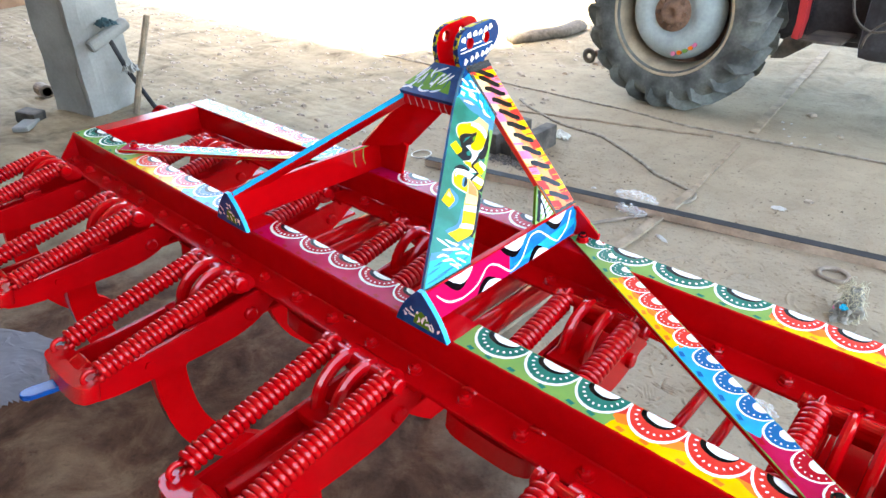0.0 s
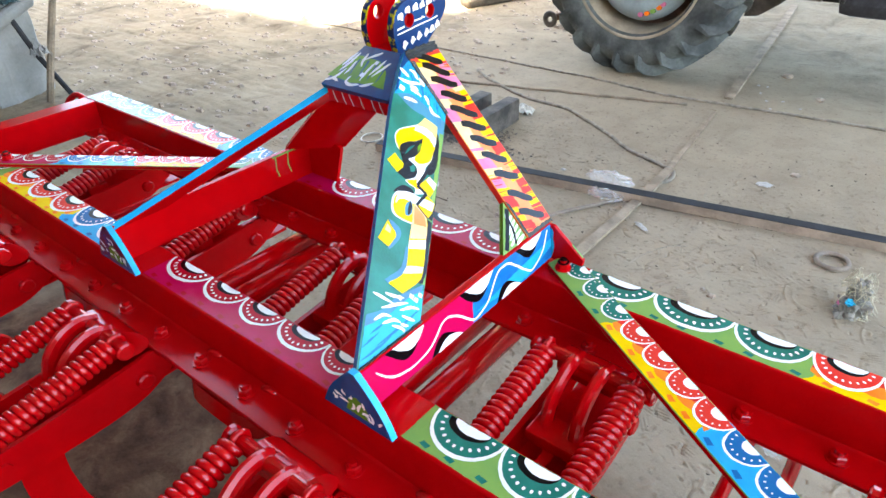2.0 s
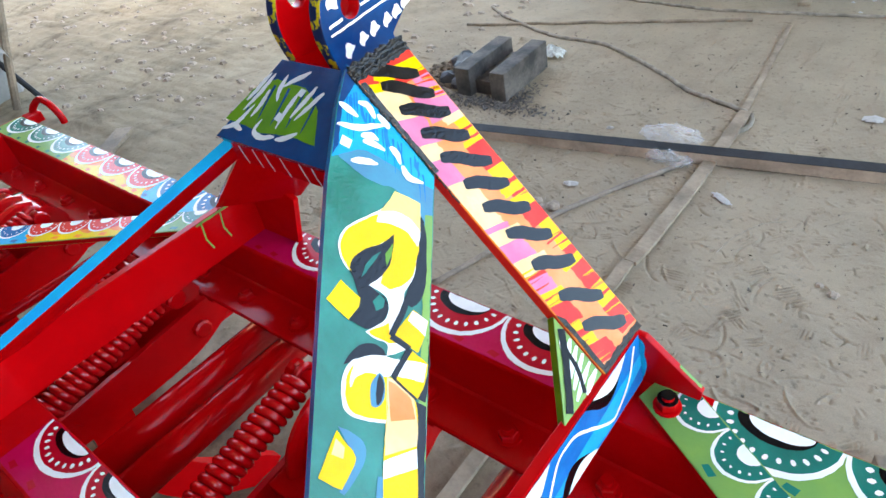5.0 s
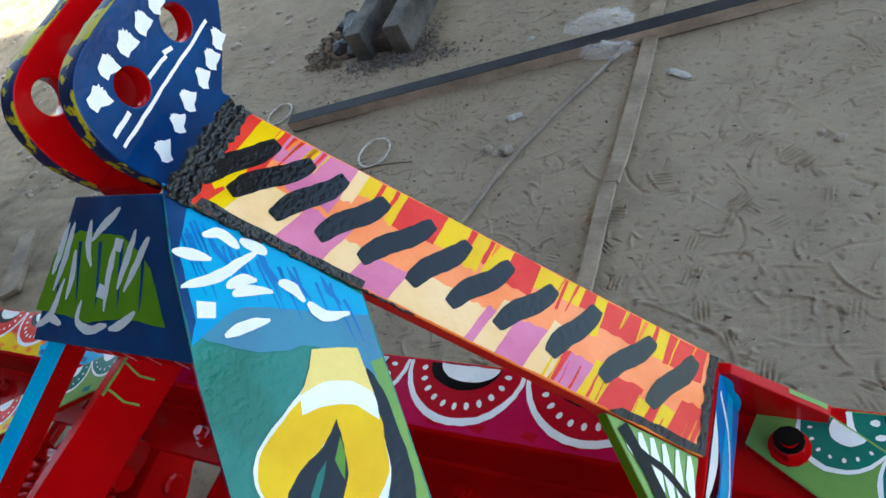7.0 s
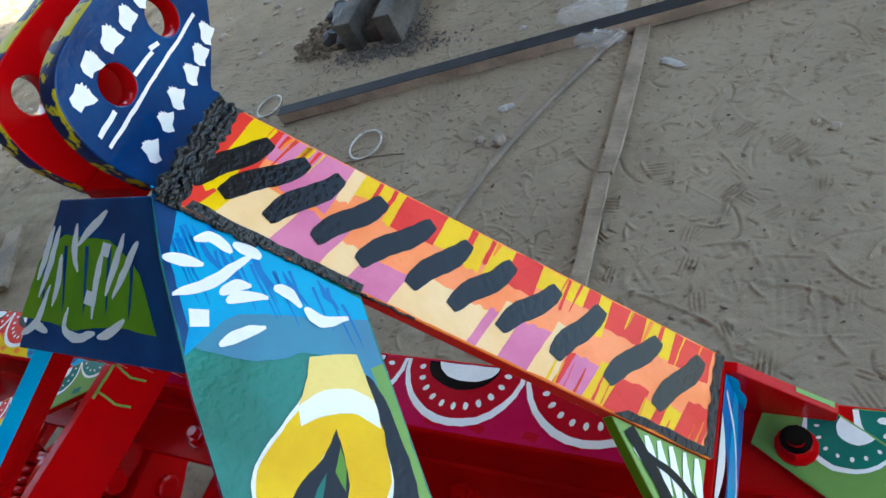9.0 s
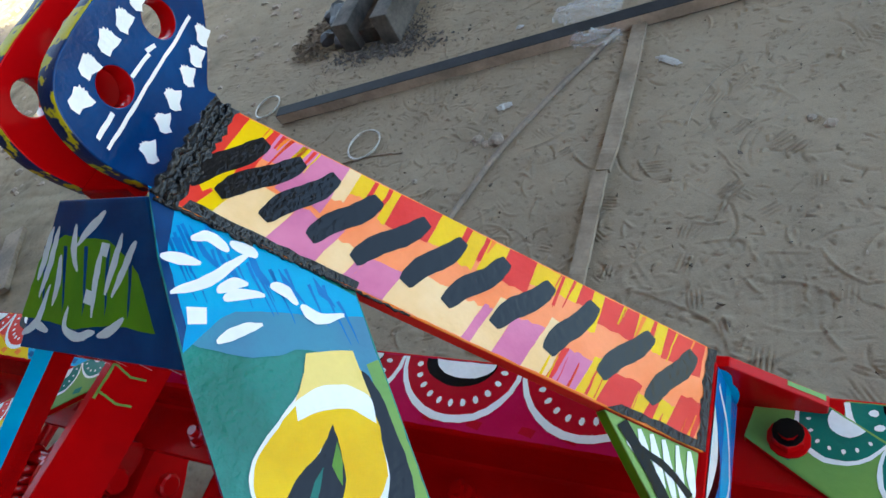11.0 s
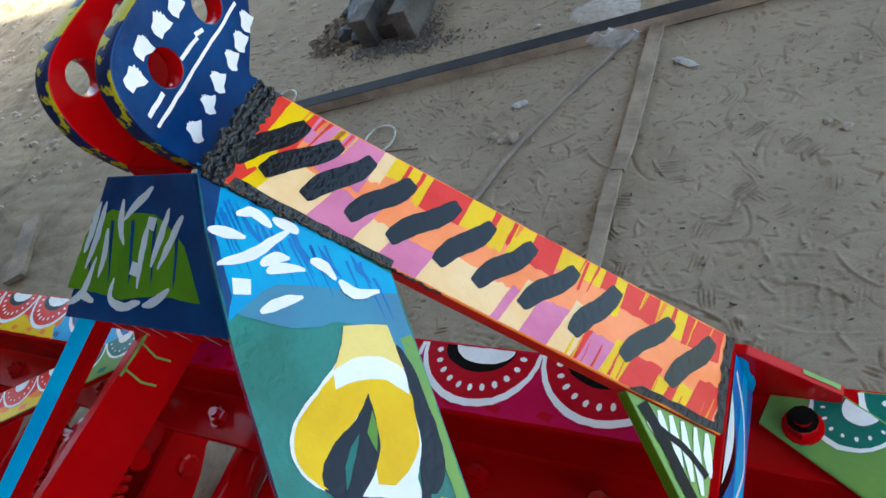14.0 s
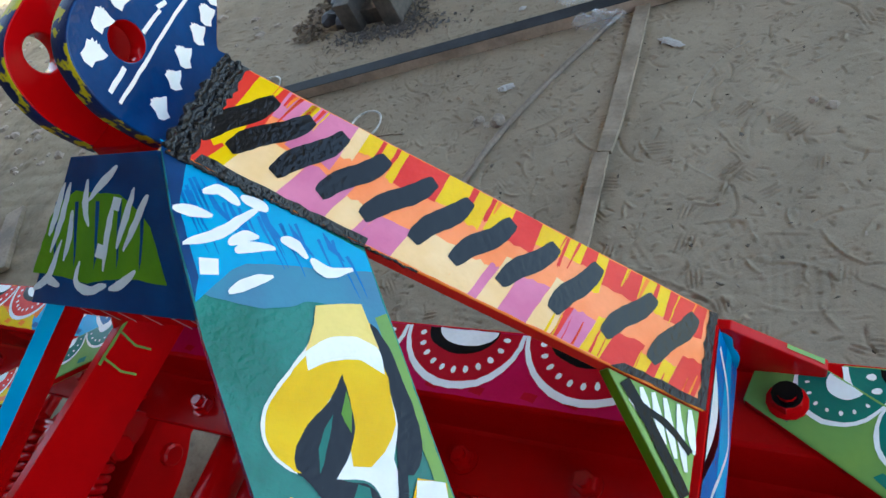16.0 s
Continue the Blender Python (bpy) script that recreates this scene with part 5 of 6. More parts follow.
white_bars([ab(r) for r in (
    [(0.1213, 0.0054), (0.1147, 0.0402)], [(0.1270, 0.0250), (0.1266, 0.0429), (0.1281, 0.0569)], [(0.1305, 0.0486), (0.1221, 0.0520)], [(0.1019, 0.0219), (0.1165, 0.0499), (0.1225, 0.0650)],
    [(0.1069, 0.0529), (0.1167, 0.0701), (0.1190, 0.0855)], [(0.0808, 0.0147), (0.0922, 0.0268), (0.0935, 0.0404)], [(0.0788, 0.0283), (0.0898, 0.0447), (0.0887, 0.0566)], [(0.0807, 0.0436), (0.0799, 0.0614), (0.0760, 0.0650)],
    [(0.0996, 0.0576), (0.0990, 0.0800)], [(0.0865, 0.0569), (0.0870, 0.0700)], [(0.1343, 0.0685)], [(0.1404, 0.0835)], [(0.1312, 0.0770)])],
    upright, UP, WHITE, 3, 0.0052)
white_bars([ab(r) for r in (
    [(0.5448, -0.012), (0.5351, 0.0080)], [(0.5513, 0.0060), (0.5505, 0.0160), (0.5430, 0.0215), (0.5380, 0.0245)], [(0.5440, 0.0262), (0.5350, 0.0360), (0.5310, 0.0383)],
    [(0.5218, -0.0121), (0.5231, 0.0084), (0.5283, 0.0218), (0.5336, 0.0350)], [(0.5156, 0.0118), (0.5180, 0.0221), (0.5160, 0.0300)], [(0.5101, 0.0140), (0.5110, 0.0233), (0.5070, 0.0370)],
    [(0.5120, 0.0420), (0.5060, 0.0490), (0.4960, 0.0530)], [(0.4950, 0.0545), (0.4840, 0.0630), (0.4820, 0.0775)], [(0.4869, 0.0035), (0.4896, 0.0174), (0.4902, 0.0310)])],
    upright, UP, WHITE, 4, 0.0072)
white_bars([ab([(0.5045, -0.002)])], upright, UP, WHITE, 4, 0.0075)

# the strap: streaked ground, eleven dark bars, black tarry border
ST = SIDE_R @ Matrix.Translation((0, 0, 0.0012))
p = Paint(ST)
rs = random.Random(7)


def strap_band(y0, d, start, rows, slant, layer):
    """Brushed fields side by side along one edge of the strap, from start downwards: end, paint, depth."""
    for e, mat, t in rows:
        n = 6
        t *= 1.35
        mid = [(y0 + d * t * (0.97 + 0.05 * rs.uniform(-1, 1)), e + (start - e) * i / (n - 1) - slant * t * d) for i in range(n)]
        p.poly([(y0, start), (y0, e)] + mid, mat, layer)
        start = e


p.poly([(0.4312, 0.004), (0.5088, 0.004), (0.5088, 0.388), (0.4312, 0.388)], SALMON, -0.6)
strap_band(0.4315, 1, 0.384, [(0.3722, SCARLET, 0.034), (0.3618, YELLOW, 0.026), (0.3269, CREAM, 0.028), (0.2940, PINKISH, 0.026), (0.2750, CREAM, 0.019), (0.2700, PINKISH, 0.022), (0.2450, PINKISH, 0.018), (0.2068, CREAM, 0.022), (0.1893, CREAM, 0.020), (0.1827, PINKISH, 0.022), (0.1672, CREAM, 0.030), (0.1447, PINKISH, 0.024)], 0.30, 0.2)
strap_band(0.4315, 1, 0.1447, [(0.1259, CREAM, 0.032), (0.1213, SCARLET, 0.020), (0.1028, PINKISH, 0.020), (0.0866, YELLOW, 0.023), (0.0613, SCARLET, 0.019), (0.0520, YELLOW, 0.014), (0.0448, SCARLET, 0.015), (0.0329, YELLOW, 0.016), (0.0100, SCARLET, 0.025)], 0.30, 0.2)
strap_band(0.5085, -1, 0.386, [(0.3703, SCARLET, 0.042), (0.3565, YELLOW, 0.046), (0.3493, SCARLET, 0.030), (0.3312, PINKISH, 0.018), (0.2987, PINKISH, 0.030), (0.2900, CREAM, 0.020), (0.2794, YELLOW, 0.013), (0.2764, SCARLET, 0.012), (0.2686, YELLOW, 0.016), (0.2657, SCARLET, 0.016), (0.2599, YELLOW, 0.020), (0.2284, SCARLET, 0.020), (0.2092, YELLOW, 0.018)], 0.10, 0.6)
strap_band(0.5085, -1, 0.2092, [(0.2045, SCARLET, 0.014), (0.1938, YELLOW, 0.022), (0.1902, SCARLET, 0.016), (0.1745, YELLOW, 0.022), (0.1516, SCARLET, 0.020), (0.1318, YELLOW, 0.014), (0.1293, SCARLET, 0.020), (0.1145, YELLOW, 0.012), (0.1044, SCARLET, 0.012), (0.0953, YELLOW, 0.024), (0.0655, SCARLET, 0.018), (0.0537, YELLOW, 0.014), (0.0498, SCARLET, 0.016), (0.0405, YELLOW, 0.018), (0.0069, SCARLET, 0.020)], 0.10, 0.6)
for _ in range(46):
    low = rs.random() < 0.4
    s0, ln = (rs.uniform(0.008, 0.13) if low else rs.choice([rs.uniform(0.008, 0.23), rs.uniform(0.30, 0.358)])), rs.uniform(0.010, 0.028)
    y0, d, w = (0.4318, 1, rs.uniform(0.0008, 0.0022)) if low else (0.5082, -1, rs.uniform(0.001, 0.0034))
    col = rs.choice([SCARLET, YELLOW, SCARLET, ORANGE])
    p.poly([(y0, s0), (y0, s0 + w), (y0 + d * ln, s0 - 0.25 * ln * d + w * 0.6), (y0 + d * ln, s0 - 0.25 * ln * d + w * 0.2)], col, 1)
tagged(p.done("streak_coat", strap, "red, yellow, orange and pink paint streaks"), kind="stuff")
for i, s0 in enumerate((0.032, 0.0707, 0.1155, 0.154, 0.190, 0.222, 0.254, 0.287, 0.318, 0.345, 0.368)):
    dy, ds = 0.0255 * (1 - 0.05 * (i % 2)), 0.0155 + 0.002 * math.sin(i * 2.3)
    pts = curve2([(0.473 - dy, s0 + ds), (0.473 - dy * 0.35, s0 + ds * 0.35 + 0.002), (0.473 + dy * 0.35, s0 - ds * 0.35 - 0.002), (0.473 + dy, s0 - ds)], 9)
    p = Paint(ST)
    p.stroke(pts, lambda u: 0.0150 * math.sin(math.pi * (0.02 + 0.96 * u)) ** 0.22, JET, 2)
    p.done("dark_bar", strap)
p = Paint(ST)
p.poly([(0.4305 + 0.0795 * i / 24, 0.3800 - 0.004 * rs.random()) for i in range(25)] + [(0.510, 0.3925), (0.4305, 0.3925)], TAR, 2.4)
p.poly([(0.4305, 0.262)] + [(0.4345 + 0.0018 * rs.random() + 0.002 * i / 14, 0.262 + 0.112 * i / 14) for i in range(15)] + [(0.4305, 0.376)], TAR, 2.8)
p.done("tarred_border", strap, "black tarry border")
p = Paint(ST)
p.poly([(0.4305, -0.003), (0.510, -0.003)] + [(0.509 - 0.078 * i / 16, 0.004 + 0.003 * rs.random()) for i in range(17)], TAR, 2.4)
p.poly([(0.4305, -0.003)] + [(0.4362 + 0.001 * rs.random(), 0.004 + 0.008 * i) for i in range(9)] + [(0.4305, 0.078)], TAR, 2.8)
p.done("tarred_border", strap, "black tarry border")


def weld_bead(a, b, r, wob, seed):
    """A thin uneven bead from a to b on the strap."""
    a, b = Vector(a), Vector(b)
    n = max(int((b - a).length / 0.0011), 12)
    side = Vector((-(b - a).y, (b - a).x)).normalized()
    pts = [a + (b - a) * i / n + side * wob * noise.noise((i * 0.16, seed, 0.0)) for i in range(n + 1)]
    bm = bmesh.new()
    sweep(bm, [SIDE_R @ Vector((q.x, q.y, 0.0016 + 0.0012 * noise.noise((i * 0.5, seed, 7.0)))) for i, q in enumerate(pts)], lambda u: circle(max(0.0006, r * (1 + 0.8 * noise.noise((u * n * 0.4, seed, 3.0)))), 6))
    part("weld_bead", bm, TAR, strap, "black weld bead", True)


for k in range(2):
    weld_bead((0.431, 0.3840 + 0.0100 * k), (0.510, 0.3850 + 0.0095 * k), 0.0026, 0.0050, 2.0 * k)
weld_bead((0.4296, 0.285), (0.4296, 0.390), 0.0011, 0.0012, 11.0)
weld_bead((0.4286, 0.330), (0.4286, 0.392), 0.0013, 0.0016, 14.0)
weld_bead((0.4296, 0.225), (0.4296, 0.290), 0.0009, 0.0010, 17.0)

weld_bead((0.004, -0.001), (0.137, -0.001), 0.0022, 0.0015, 21.0)

for a, b, ln in ((0.030, 0.016, 0.030), (0.045, 0.030, 0.040), (0.062, 0.040, 0.040), (0.080, 0.056, 0.044), (0.050, 0.014, 0.030), (0.098, 0.070, 0.04), (0.070, 0.022, 0.024)):
    q = Paint(UP)
    q.stroke(ab([(a - ln / 2, b - ln * 0.42), (a, b), (a + ln / 2, b + ln * 0.38)]), lambda u: 0.0006 + 0.0030 * math.sin(math.pi * u), BLUE, 1.2)
    q.done("blue_streak", upright)

# corner gusset between strap and crossbar
bm = bmesh.new()
prism(bm, [(0.352, -0.002), (0.4295, -0.002), (0.4295, 0.078)], SIDE_R, -0.012, -0.001, 0.001, (0, 1, 0))
gusset = part("gusset", bm, [LEAF, DARKLEAF], cultivator, "green corner gusset with black and white strokes")
GUS = SIDE_R @ Matrix.Translation((0, 0, -0.001))
for y0, s0, y1, s1 in ((0.424, 0.060, 0.408, 0.047), (0.427, 0.050, 0.402, 0.036), (0.427, 0.040, 0.396, 0.025), (0.427, 0.030, 0.390, 0.015), (0.427, 0.019, 0.384, 0.006), (0.427, 0.009, 0.398, 0.001)):
    p = Paint(GUS)
    p.stroke([(y0, s0), ((y0 + y1) / 2, (s0 + s1) / 2 + 0.001), (y1, s1)], lambda u: 0.001 + 0.0062 * math.sin(math.pi * (0.1 + 0.8 * u)), WHITE, 1)
    p.done("white_stroke", gusset)
for pts, w in (([(0.426, 0.064), (0.405, 0.040), (0.385, 0.020), (0.368, 0.004)], 0.0085), ([(0.414, 0.046), (0.409, 0.024), (0.398, 0.004)], 0.0050)):
    p = Paint(GUS)
    p.stroke(curve2(pts, 4), w, BLACK, 2 + 40 * w)
    p.done("black_stroke", gusset)

# top plate
TP = TOP @ Matrix.Translation((0, 0, 0.002))
p = Paint(TP)
p.poly([(-0.074, 0.017), (-0.045, 0.0164), (-0.01, 0.013), (0.030, 0.0174), (0.070, 0.0149), (0.052, 0.050), (0.043, 0.058), (0.020, 0.070), (-0.027, 0.0736), (-0.045, 0.066), (-0.056, 0.055)], DARKLEAF, 0.5)
p.done("painted_panel", top_plate, "grass green panel on navy")
for i in range(5):
    x = -0.05 + 0.023 * i
    p = Paint(TP)
    p.poly([(x, 0.066), (x + 0.004, 0.066), (x + 0.003, 0.030), (x + 0.001, 0.022)], NAVY, 1)
    p.done("navy_streak", top_plate)
white_bars(([(0.036, 0.074), (0.0268, 0.054), (0.020, 0.036)], [(0.0496, 0.0697), (0.0379, 0.0524), (0.0273, 0.0347)], [(0.0147, 0.0635), (0.0107, 0.0447), (0.0072, 0.0213)], [(0.012, 0.0125), (-0.006, 0.0085), (-0.022, 0.0125), (-0.0185, 0.027)], [(0.018, 0.0885), (0.0017, 0.0771), (-0.0121, 0.0661)], [(-0.0136, 0.081), (-0.0146, 0.063), (-0.0095, 0.050)], [(-0.0322, 0.0793), (-0.0422, 0.0527), (-0.0532, 0.0313)], [(-0.0386, 0.0794), (-0.0500, 0.0545), (-0.0560, 0.0428)], [(-0.0286, 0.0605), (-0.0314, 0.0416), (-0.0362, 0.0264)], [(-0.0708, 0.0051), (-0.0520, 0.0172), (-0.0400, 0.0400)], [(-0.056, 0.0135), (-0.040, 0.0095)], [(0.014, 0.0095), (0.0305, 0.0157), (0.0406, 0.0232)], [(0.0185, 0.0640)], [(0.004, 0.034)]), top_plate, TP, PALE, 2, 0.0062)

for x in (-0.052, -0.028, -0.008, 0.018, 0.048, 0.066):
    p = Paint(basis((MID, 0.3585, 0.929), (1, 0, 0), (0, 0, 1)))
    p.stroke([(x - 0.004, 0.011), (x, 0.0), (x + 0.006, -0.010)], 0.0018, PALE, 1)
    p.done("pale_drip", front_lip)

# lug faces
LUG = Matrix.Translation((0, 0, 0.0080))


def dab(y, z, s, an):
    """A brush dab: a square head running out in a few bristle tips."""
    c, q = math.cos(an), math.sin(an)
    pts = [(-1.0, -0.75), (-0.4, -0.62), (0.35, -0.95), (0.95, -1.05), (0.92, -0.3), (1.12, 0.10), (0.96, 0.16), (1.16, 0.42), (0.94, 0.46), (1.06, 0.78), (0.80, 0.72), (0.60, 1.0), (-0.1, 0.72), (-0.8, 0.62), (-1.12, 0.05)]
    p = Paint(LUG)
    p.poly([(y + s * (a * c - b * q), z + s * (a * q + b * c)) for a, b in pts], WHITE, 1)
    p.done("white_dab", lugs[0])


for i, (y, z) in enumerate(((0.558, 1.078), (0.540, 1.074), (0.5206, 1.0715), (0.5015, 1.0705), (0.4805, 1.0690), (0.4605, 1.0615))):
    dab(y, z, 0.0066 + 0.0005 * (i % 2), 0.7 - 0.15 * i)
for i, (y, z) in enumerate(((0.562, 1.028), (0.5459, 1.0225), (0.5296, 1.0190), (0.5086, 1.0174), (0.4902, 1.0135), (0.4678, 1.0098))):
    dab(y, z, 0.0064 + 0.0004 * (i % 2), 0.5 + 0.1 * i)
for pts, w in (([(0.4496, 1.0314), (0.500, 1.0362), (0.5640, 1.0422)], 0.0026), ([(0.4502, 1.0401), (0.4693, 1.0428)], 0.0034), ([(0.4972, 1.0467), (0.5191, 1.0478)], 0.0026), ([(0.5188, 1.0502), (0.5269, 1.0483)], 0.0030)):
    p = Paint(LUG)
    p.stroke(pts, w, WHITE, 1)
    p.done("white_line", lugs[0])

# end plates of the crossbars
for xc, plate in ((0.24, crossbars[1]), (2 * MID - 0.24, crossbars[3])):
    EP = basis((xc, -0.0095, 0.638), (1, 0, 0), (0, 0, 1))
    p = Paint(EP)
    p.poly([(-0.020, 0.012), (0.030, 0.010), (0.022, 0.034), (0.004, 0.046), (-0.012, 0.036)], DARKLEAF, 0.3)
    p.done("painted_panel", plate, "green patch on navy")
    rb = random.Random(int(100 * abs(xc)))
    for i in range(15):
        u = -0.044 + 0.0063 * i + rb.uniform(-0.003, 0.003)
        top = 0.070 - 0.9 * abs(u)
        z = rb.uniform(0.012, max(top - 0.012, 0.014))
        ln, an = rb.uniform(0.008, 0.020), rb.choice([0.3, 1.1, 1.9, 2.6]) + rb.uniform(-0.3, 0.3)
        z1 = min(z + ln * math.sin(an), top)
        p = Paint(EP)
        p.stroke(curve2([(u, z), (u + 0.5 * ln * math.cos(an) + rb.uniform(-0.004, 0.004), (z + z1) / 2), (u + ln * math.cos(an), z1)], 5), lambda q: 0.0014 + 0.0036 * math.sin(math.pi * q), WHITE, 1 + 0.15 * i)
        p.done("white_bar", plate)

# blue paint run over the foot, and the green edge of its lip
p = Paint(basis((0, 0.4995, 0), (1, 0, 0), (0, 0, 1)))
p.poly(curve2([(0.2340, 0.7160), (0.2480, 0.7120), (0.2530, 0.7030), (0.2525, 0.6900), (0.2560, 0.6800), (0.2555, 0.6650), (0.2500, 0.6460)], 5) + [(0.2320, 0.6460)], CYAN, 0)
p.poly(curve2([(0.2340, 0.7150), (0.2440, 0.7110), (0.2470, 0.6900), (0.2465, 0.6460)], 5) + [(0.2320, 0.6460)], BLUE, 0.6)
p.done("blue_run", crossbars[0], "bright blue paint run with a wavy edge")
p = Paint(basis((0.2500, 0.5045, 0.7175), (0.065, 0, -0.052), (0, 1, 0)))
p.stroke([(0.050, 0.001), (0.066, 0.0012), (0.082, 0.001)], 0.0042, LEAF, 1.6)
p.done("green_line", crossbars[0])

# green edge and drips at the far end of the plain crossbar
LX = 2 * MID - 0.24
p = Paint(basis((LX + 0.0082, 0, 0.6405), (0, 1, 0), (0, 0, 1)))
p.stroke([(0.385, 0.079), (0.497, 0.079)], 0.004, LEAF, 1)
p.done("green_line", crossbars[2])
for y in (0.395, 0.430):
    p = Paint(basis((LX + 0.0082, 0, 0.6405), (0, 1, 0), (0, 0, 1)))
    p.stroke([(y, 0.080), (y - 0.004, 0.05), (y + 0.002, 0.028)], 0.0028, LEAF, 1)
    p.done("green_line", crossbars[2])
# bolts holding the braces
for x, y, z, par in ((0.290, 0.476, 0.6505, brace_r[0]), (0.945, 0.068, 0.6505, brace_r[0]), (-0.492, 0.478, 0.6505, brace_l[0]), (-1.135, 0.068, 0.6505, brace_l[0])):
    bm = bmesh.new()
    hexbolt(bm, (x, y, z), (0, 0, 1), 0.0122, 0.014, 0.020)
    part("bolt", bm, RED, par)
    bm = bmesh.new()
    sweep(bm, [(x, y, z + 0.0201), (x, y, z + 0.0210)], circle(0.0072, 12))
    sweep(bm, [(x, y, z + 0.0141), (x, y, z + 0.0152)], circle(0.0112, 12))
    part("bolt_end", bm, BLACK, par)


# ---- things lying about ----
def lay(pts, z=0.006):
    return [Vector((x, y, ground_height(x, y) + z)) for x, y in pts]


def build_cable(name, pts, r, mat, label, category, n=10, wob=0.006):
    rc = random.Random(len(pts) * 7 + int(r * 1e4))
    fine = [(p.x, p.y) for p in spline([(x, y, 0) for x, y in pts], n)]
    fine = [(x + rc.uniform(-wob, wob), y + rc.uniform(-wob, wob)) for x, y in fine]
    bm = bmesh.new()
    sweep(bm, lay(fine, r * 0.8), circle(r, 8))
    return tagged(part(name, bm, mat, smooth=True), label, category)


build_cable("rope", [(-3.6, 3.30), (-2.129, 3.263), (-1.5, 3.27), (-1.103, 3.253), (-0.676, 3.215), (-0.25, 3.24), (0.44, 3.31), (1.6, 3.42)], 0.007, ROPE, "thin dusty rope lying across the earth", "rope", 10, 0.003)
build_cable("hose", [(-1.75, 2.98), (-1.566, 2.871), (-1.201, 2.723), (-0.95, 2.70), (-0.732, 2.60), (-0.55, 2.49), (-0.40, 2.385), (-0.22, 2.315), (-0.145, 2.275), (-0.125, 2.20), (-0.155, 2.13)], 0.0085, ROPE, "bent dusty hose curling on the earth", "hose", 10, 0.0018)
build_cable("stick", [(-1.75, 2.74), (-1.2, 2.90), (-0.744, 3.035), (-0.425, 3.137)], 0.008, WOOD, "thin dry stick on the earth", "stick", 6, 0.004)
build_cable("thin_rod", [(-0.62, 1.02), (-0.548, 1.235), (-0.439, 1.536), (-0.216, 1.922)], 0.0085, RUSTY, "thin dusty steel rod on the earth", "rod", 6, 0.001)
build_cable("twig", [(-1.06, 1.446), (-0.925, 1.476), (-0.813, 1.482)], 0.003, WOOD, "short dark twig on the earth", "twig", 5, 0.002)
build_cable("twig", [(0.02, 1.498), (0.028, 1.560), (0.049, 1.618), (0.085, 1.682), (0.14, 1.72)], 0.0010, STRAW, "fine pale straw on the earth", "straw", 6, 0.001)


def build_flat_strip(line, w0, w1, z, label):
    """A flat iron strip along line, w0 wide at its near end and w1 at the far one."""
    bm = bmesh.new()
    pts = lay([(p.x, p.y) for p in spline([(x, y, 0) for x, y in line], 14)], z)

    def ring(u):
        w = (w0 + (w1 - w0) * min(u * 4, 1)) / 2 * (1 + 0.05 * noise.noise((u * 60, w0 * 90, 0)))
        return [(-w, -0.010), (w, -0.010), (w, 0.0024), (w - 0.0015, 0.003), (-w + 0.0015, 0.003), (-w, 0.0024)]

    sweep(bm, pts, ring)
    tagged(part("flat_strip", bm, STRIP), label, "metal strip", "flat strips")


build_flat_strip([(-0.161, 1.352), (-0.154, 1.53), (-0.156, 1.94), (-0.163, 2.28)], 0.035, 0.041, 0.009, "long flat dusty iron strip half buried in the earth")
build_flat_strip([(-0.175, 2.285), (-0.215, 2.70), (-0.255, 3.10)], 0.030, 0.020, -0.0015, "flat iron strip all but buried in the earth")
build_flat_strip([(-0.265, 3.34), (-0.39, 4.4), (-0.556, 5.75)], 0.050, 0.052, 0.004, "flat dusty iron strip lying on the earth")
build_flat_strip([(-0.160, 0.35), (-0.160, 0.80), (-0.1605, 1.075), (-0.166, 1.346)], 0.033, 0.036, 0.013, "short flat dusty iron strip laid over a longer one")


def build_ring(x, y, r, tube, mat, label, tilt=0.0, turns=1):
    for k in range(turns):
        bm = bmesh.new()
        n = 40
        rk = r * (1 + 0.05 * k)
        path = [Vector((x + rk * math.cos(a), y + rk * math.sin(a), ground_height(x, y) + tube + tilt * (1 + math.sin(a + k)))) for a in [2 * math.pi * i / n for i in range(n + 1)]]
        sweep(bm, path, circle(tube, 7), cap=False)
        ob = part("wire_ring" if tube < 0.006 else "rubber_ring", bm, mat, smooth=True)
        tagged(ob, label, "ring")


build_ring(-1.565, 1.795, 0.055, 0.0027, WIRE, "coil of pale wire on the earth", 0.004, 2)
build_ring(-0.974, 1.527, 0.058, 0.0024, WIRE, "loop of pale wire on the earth", 0.005, 2)
build_ring(0.588, 1.905, 0.052, 0.009, RUSTY, "dusty ring half sunk in the earth")


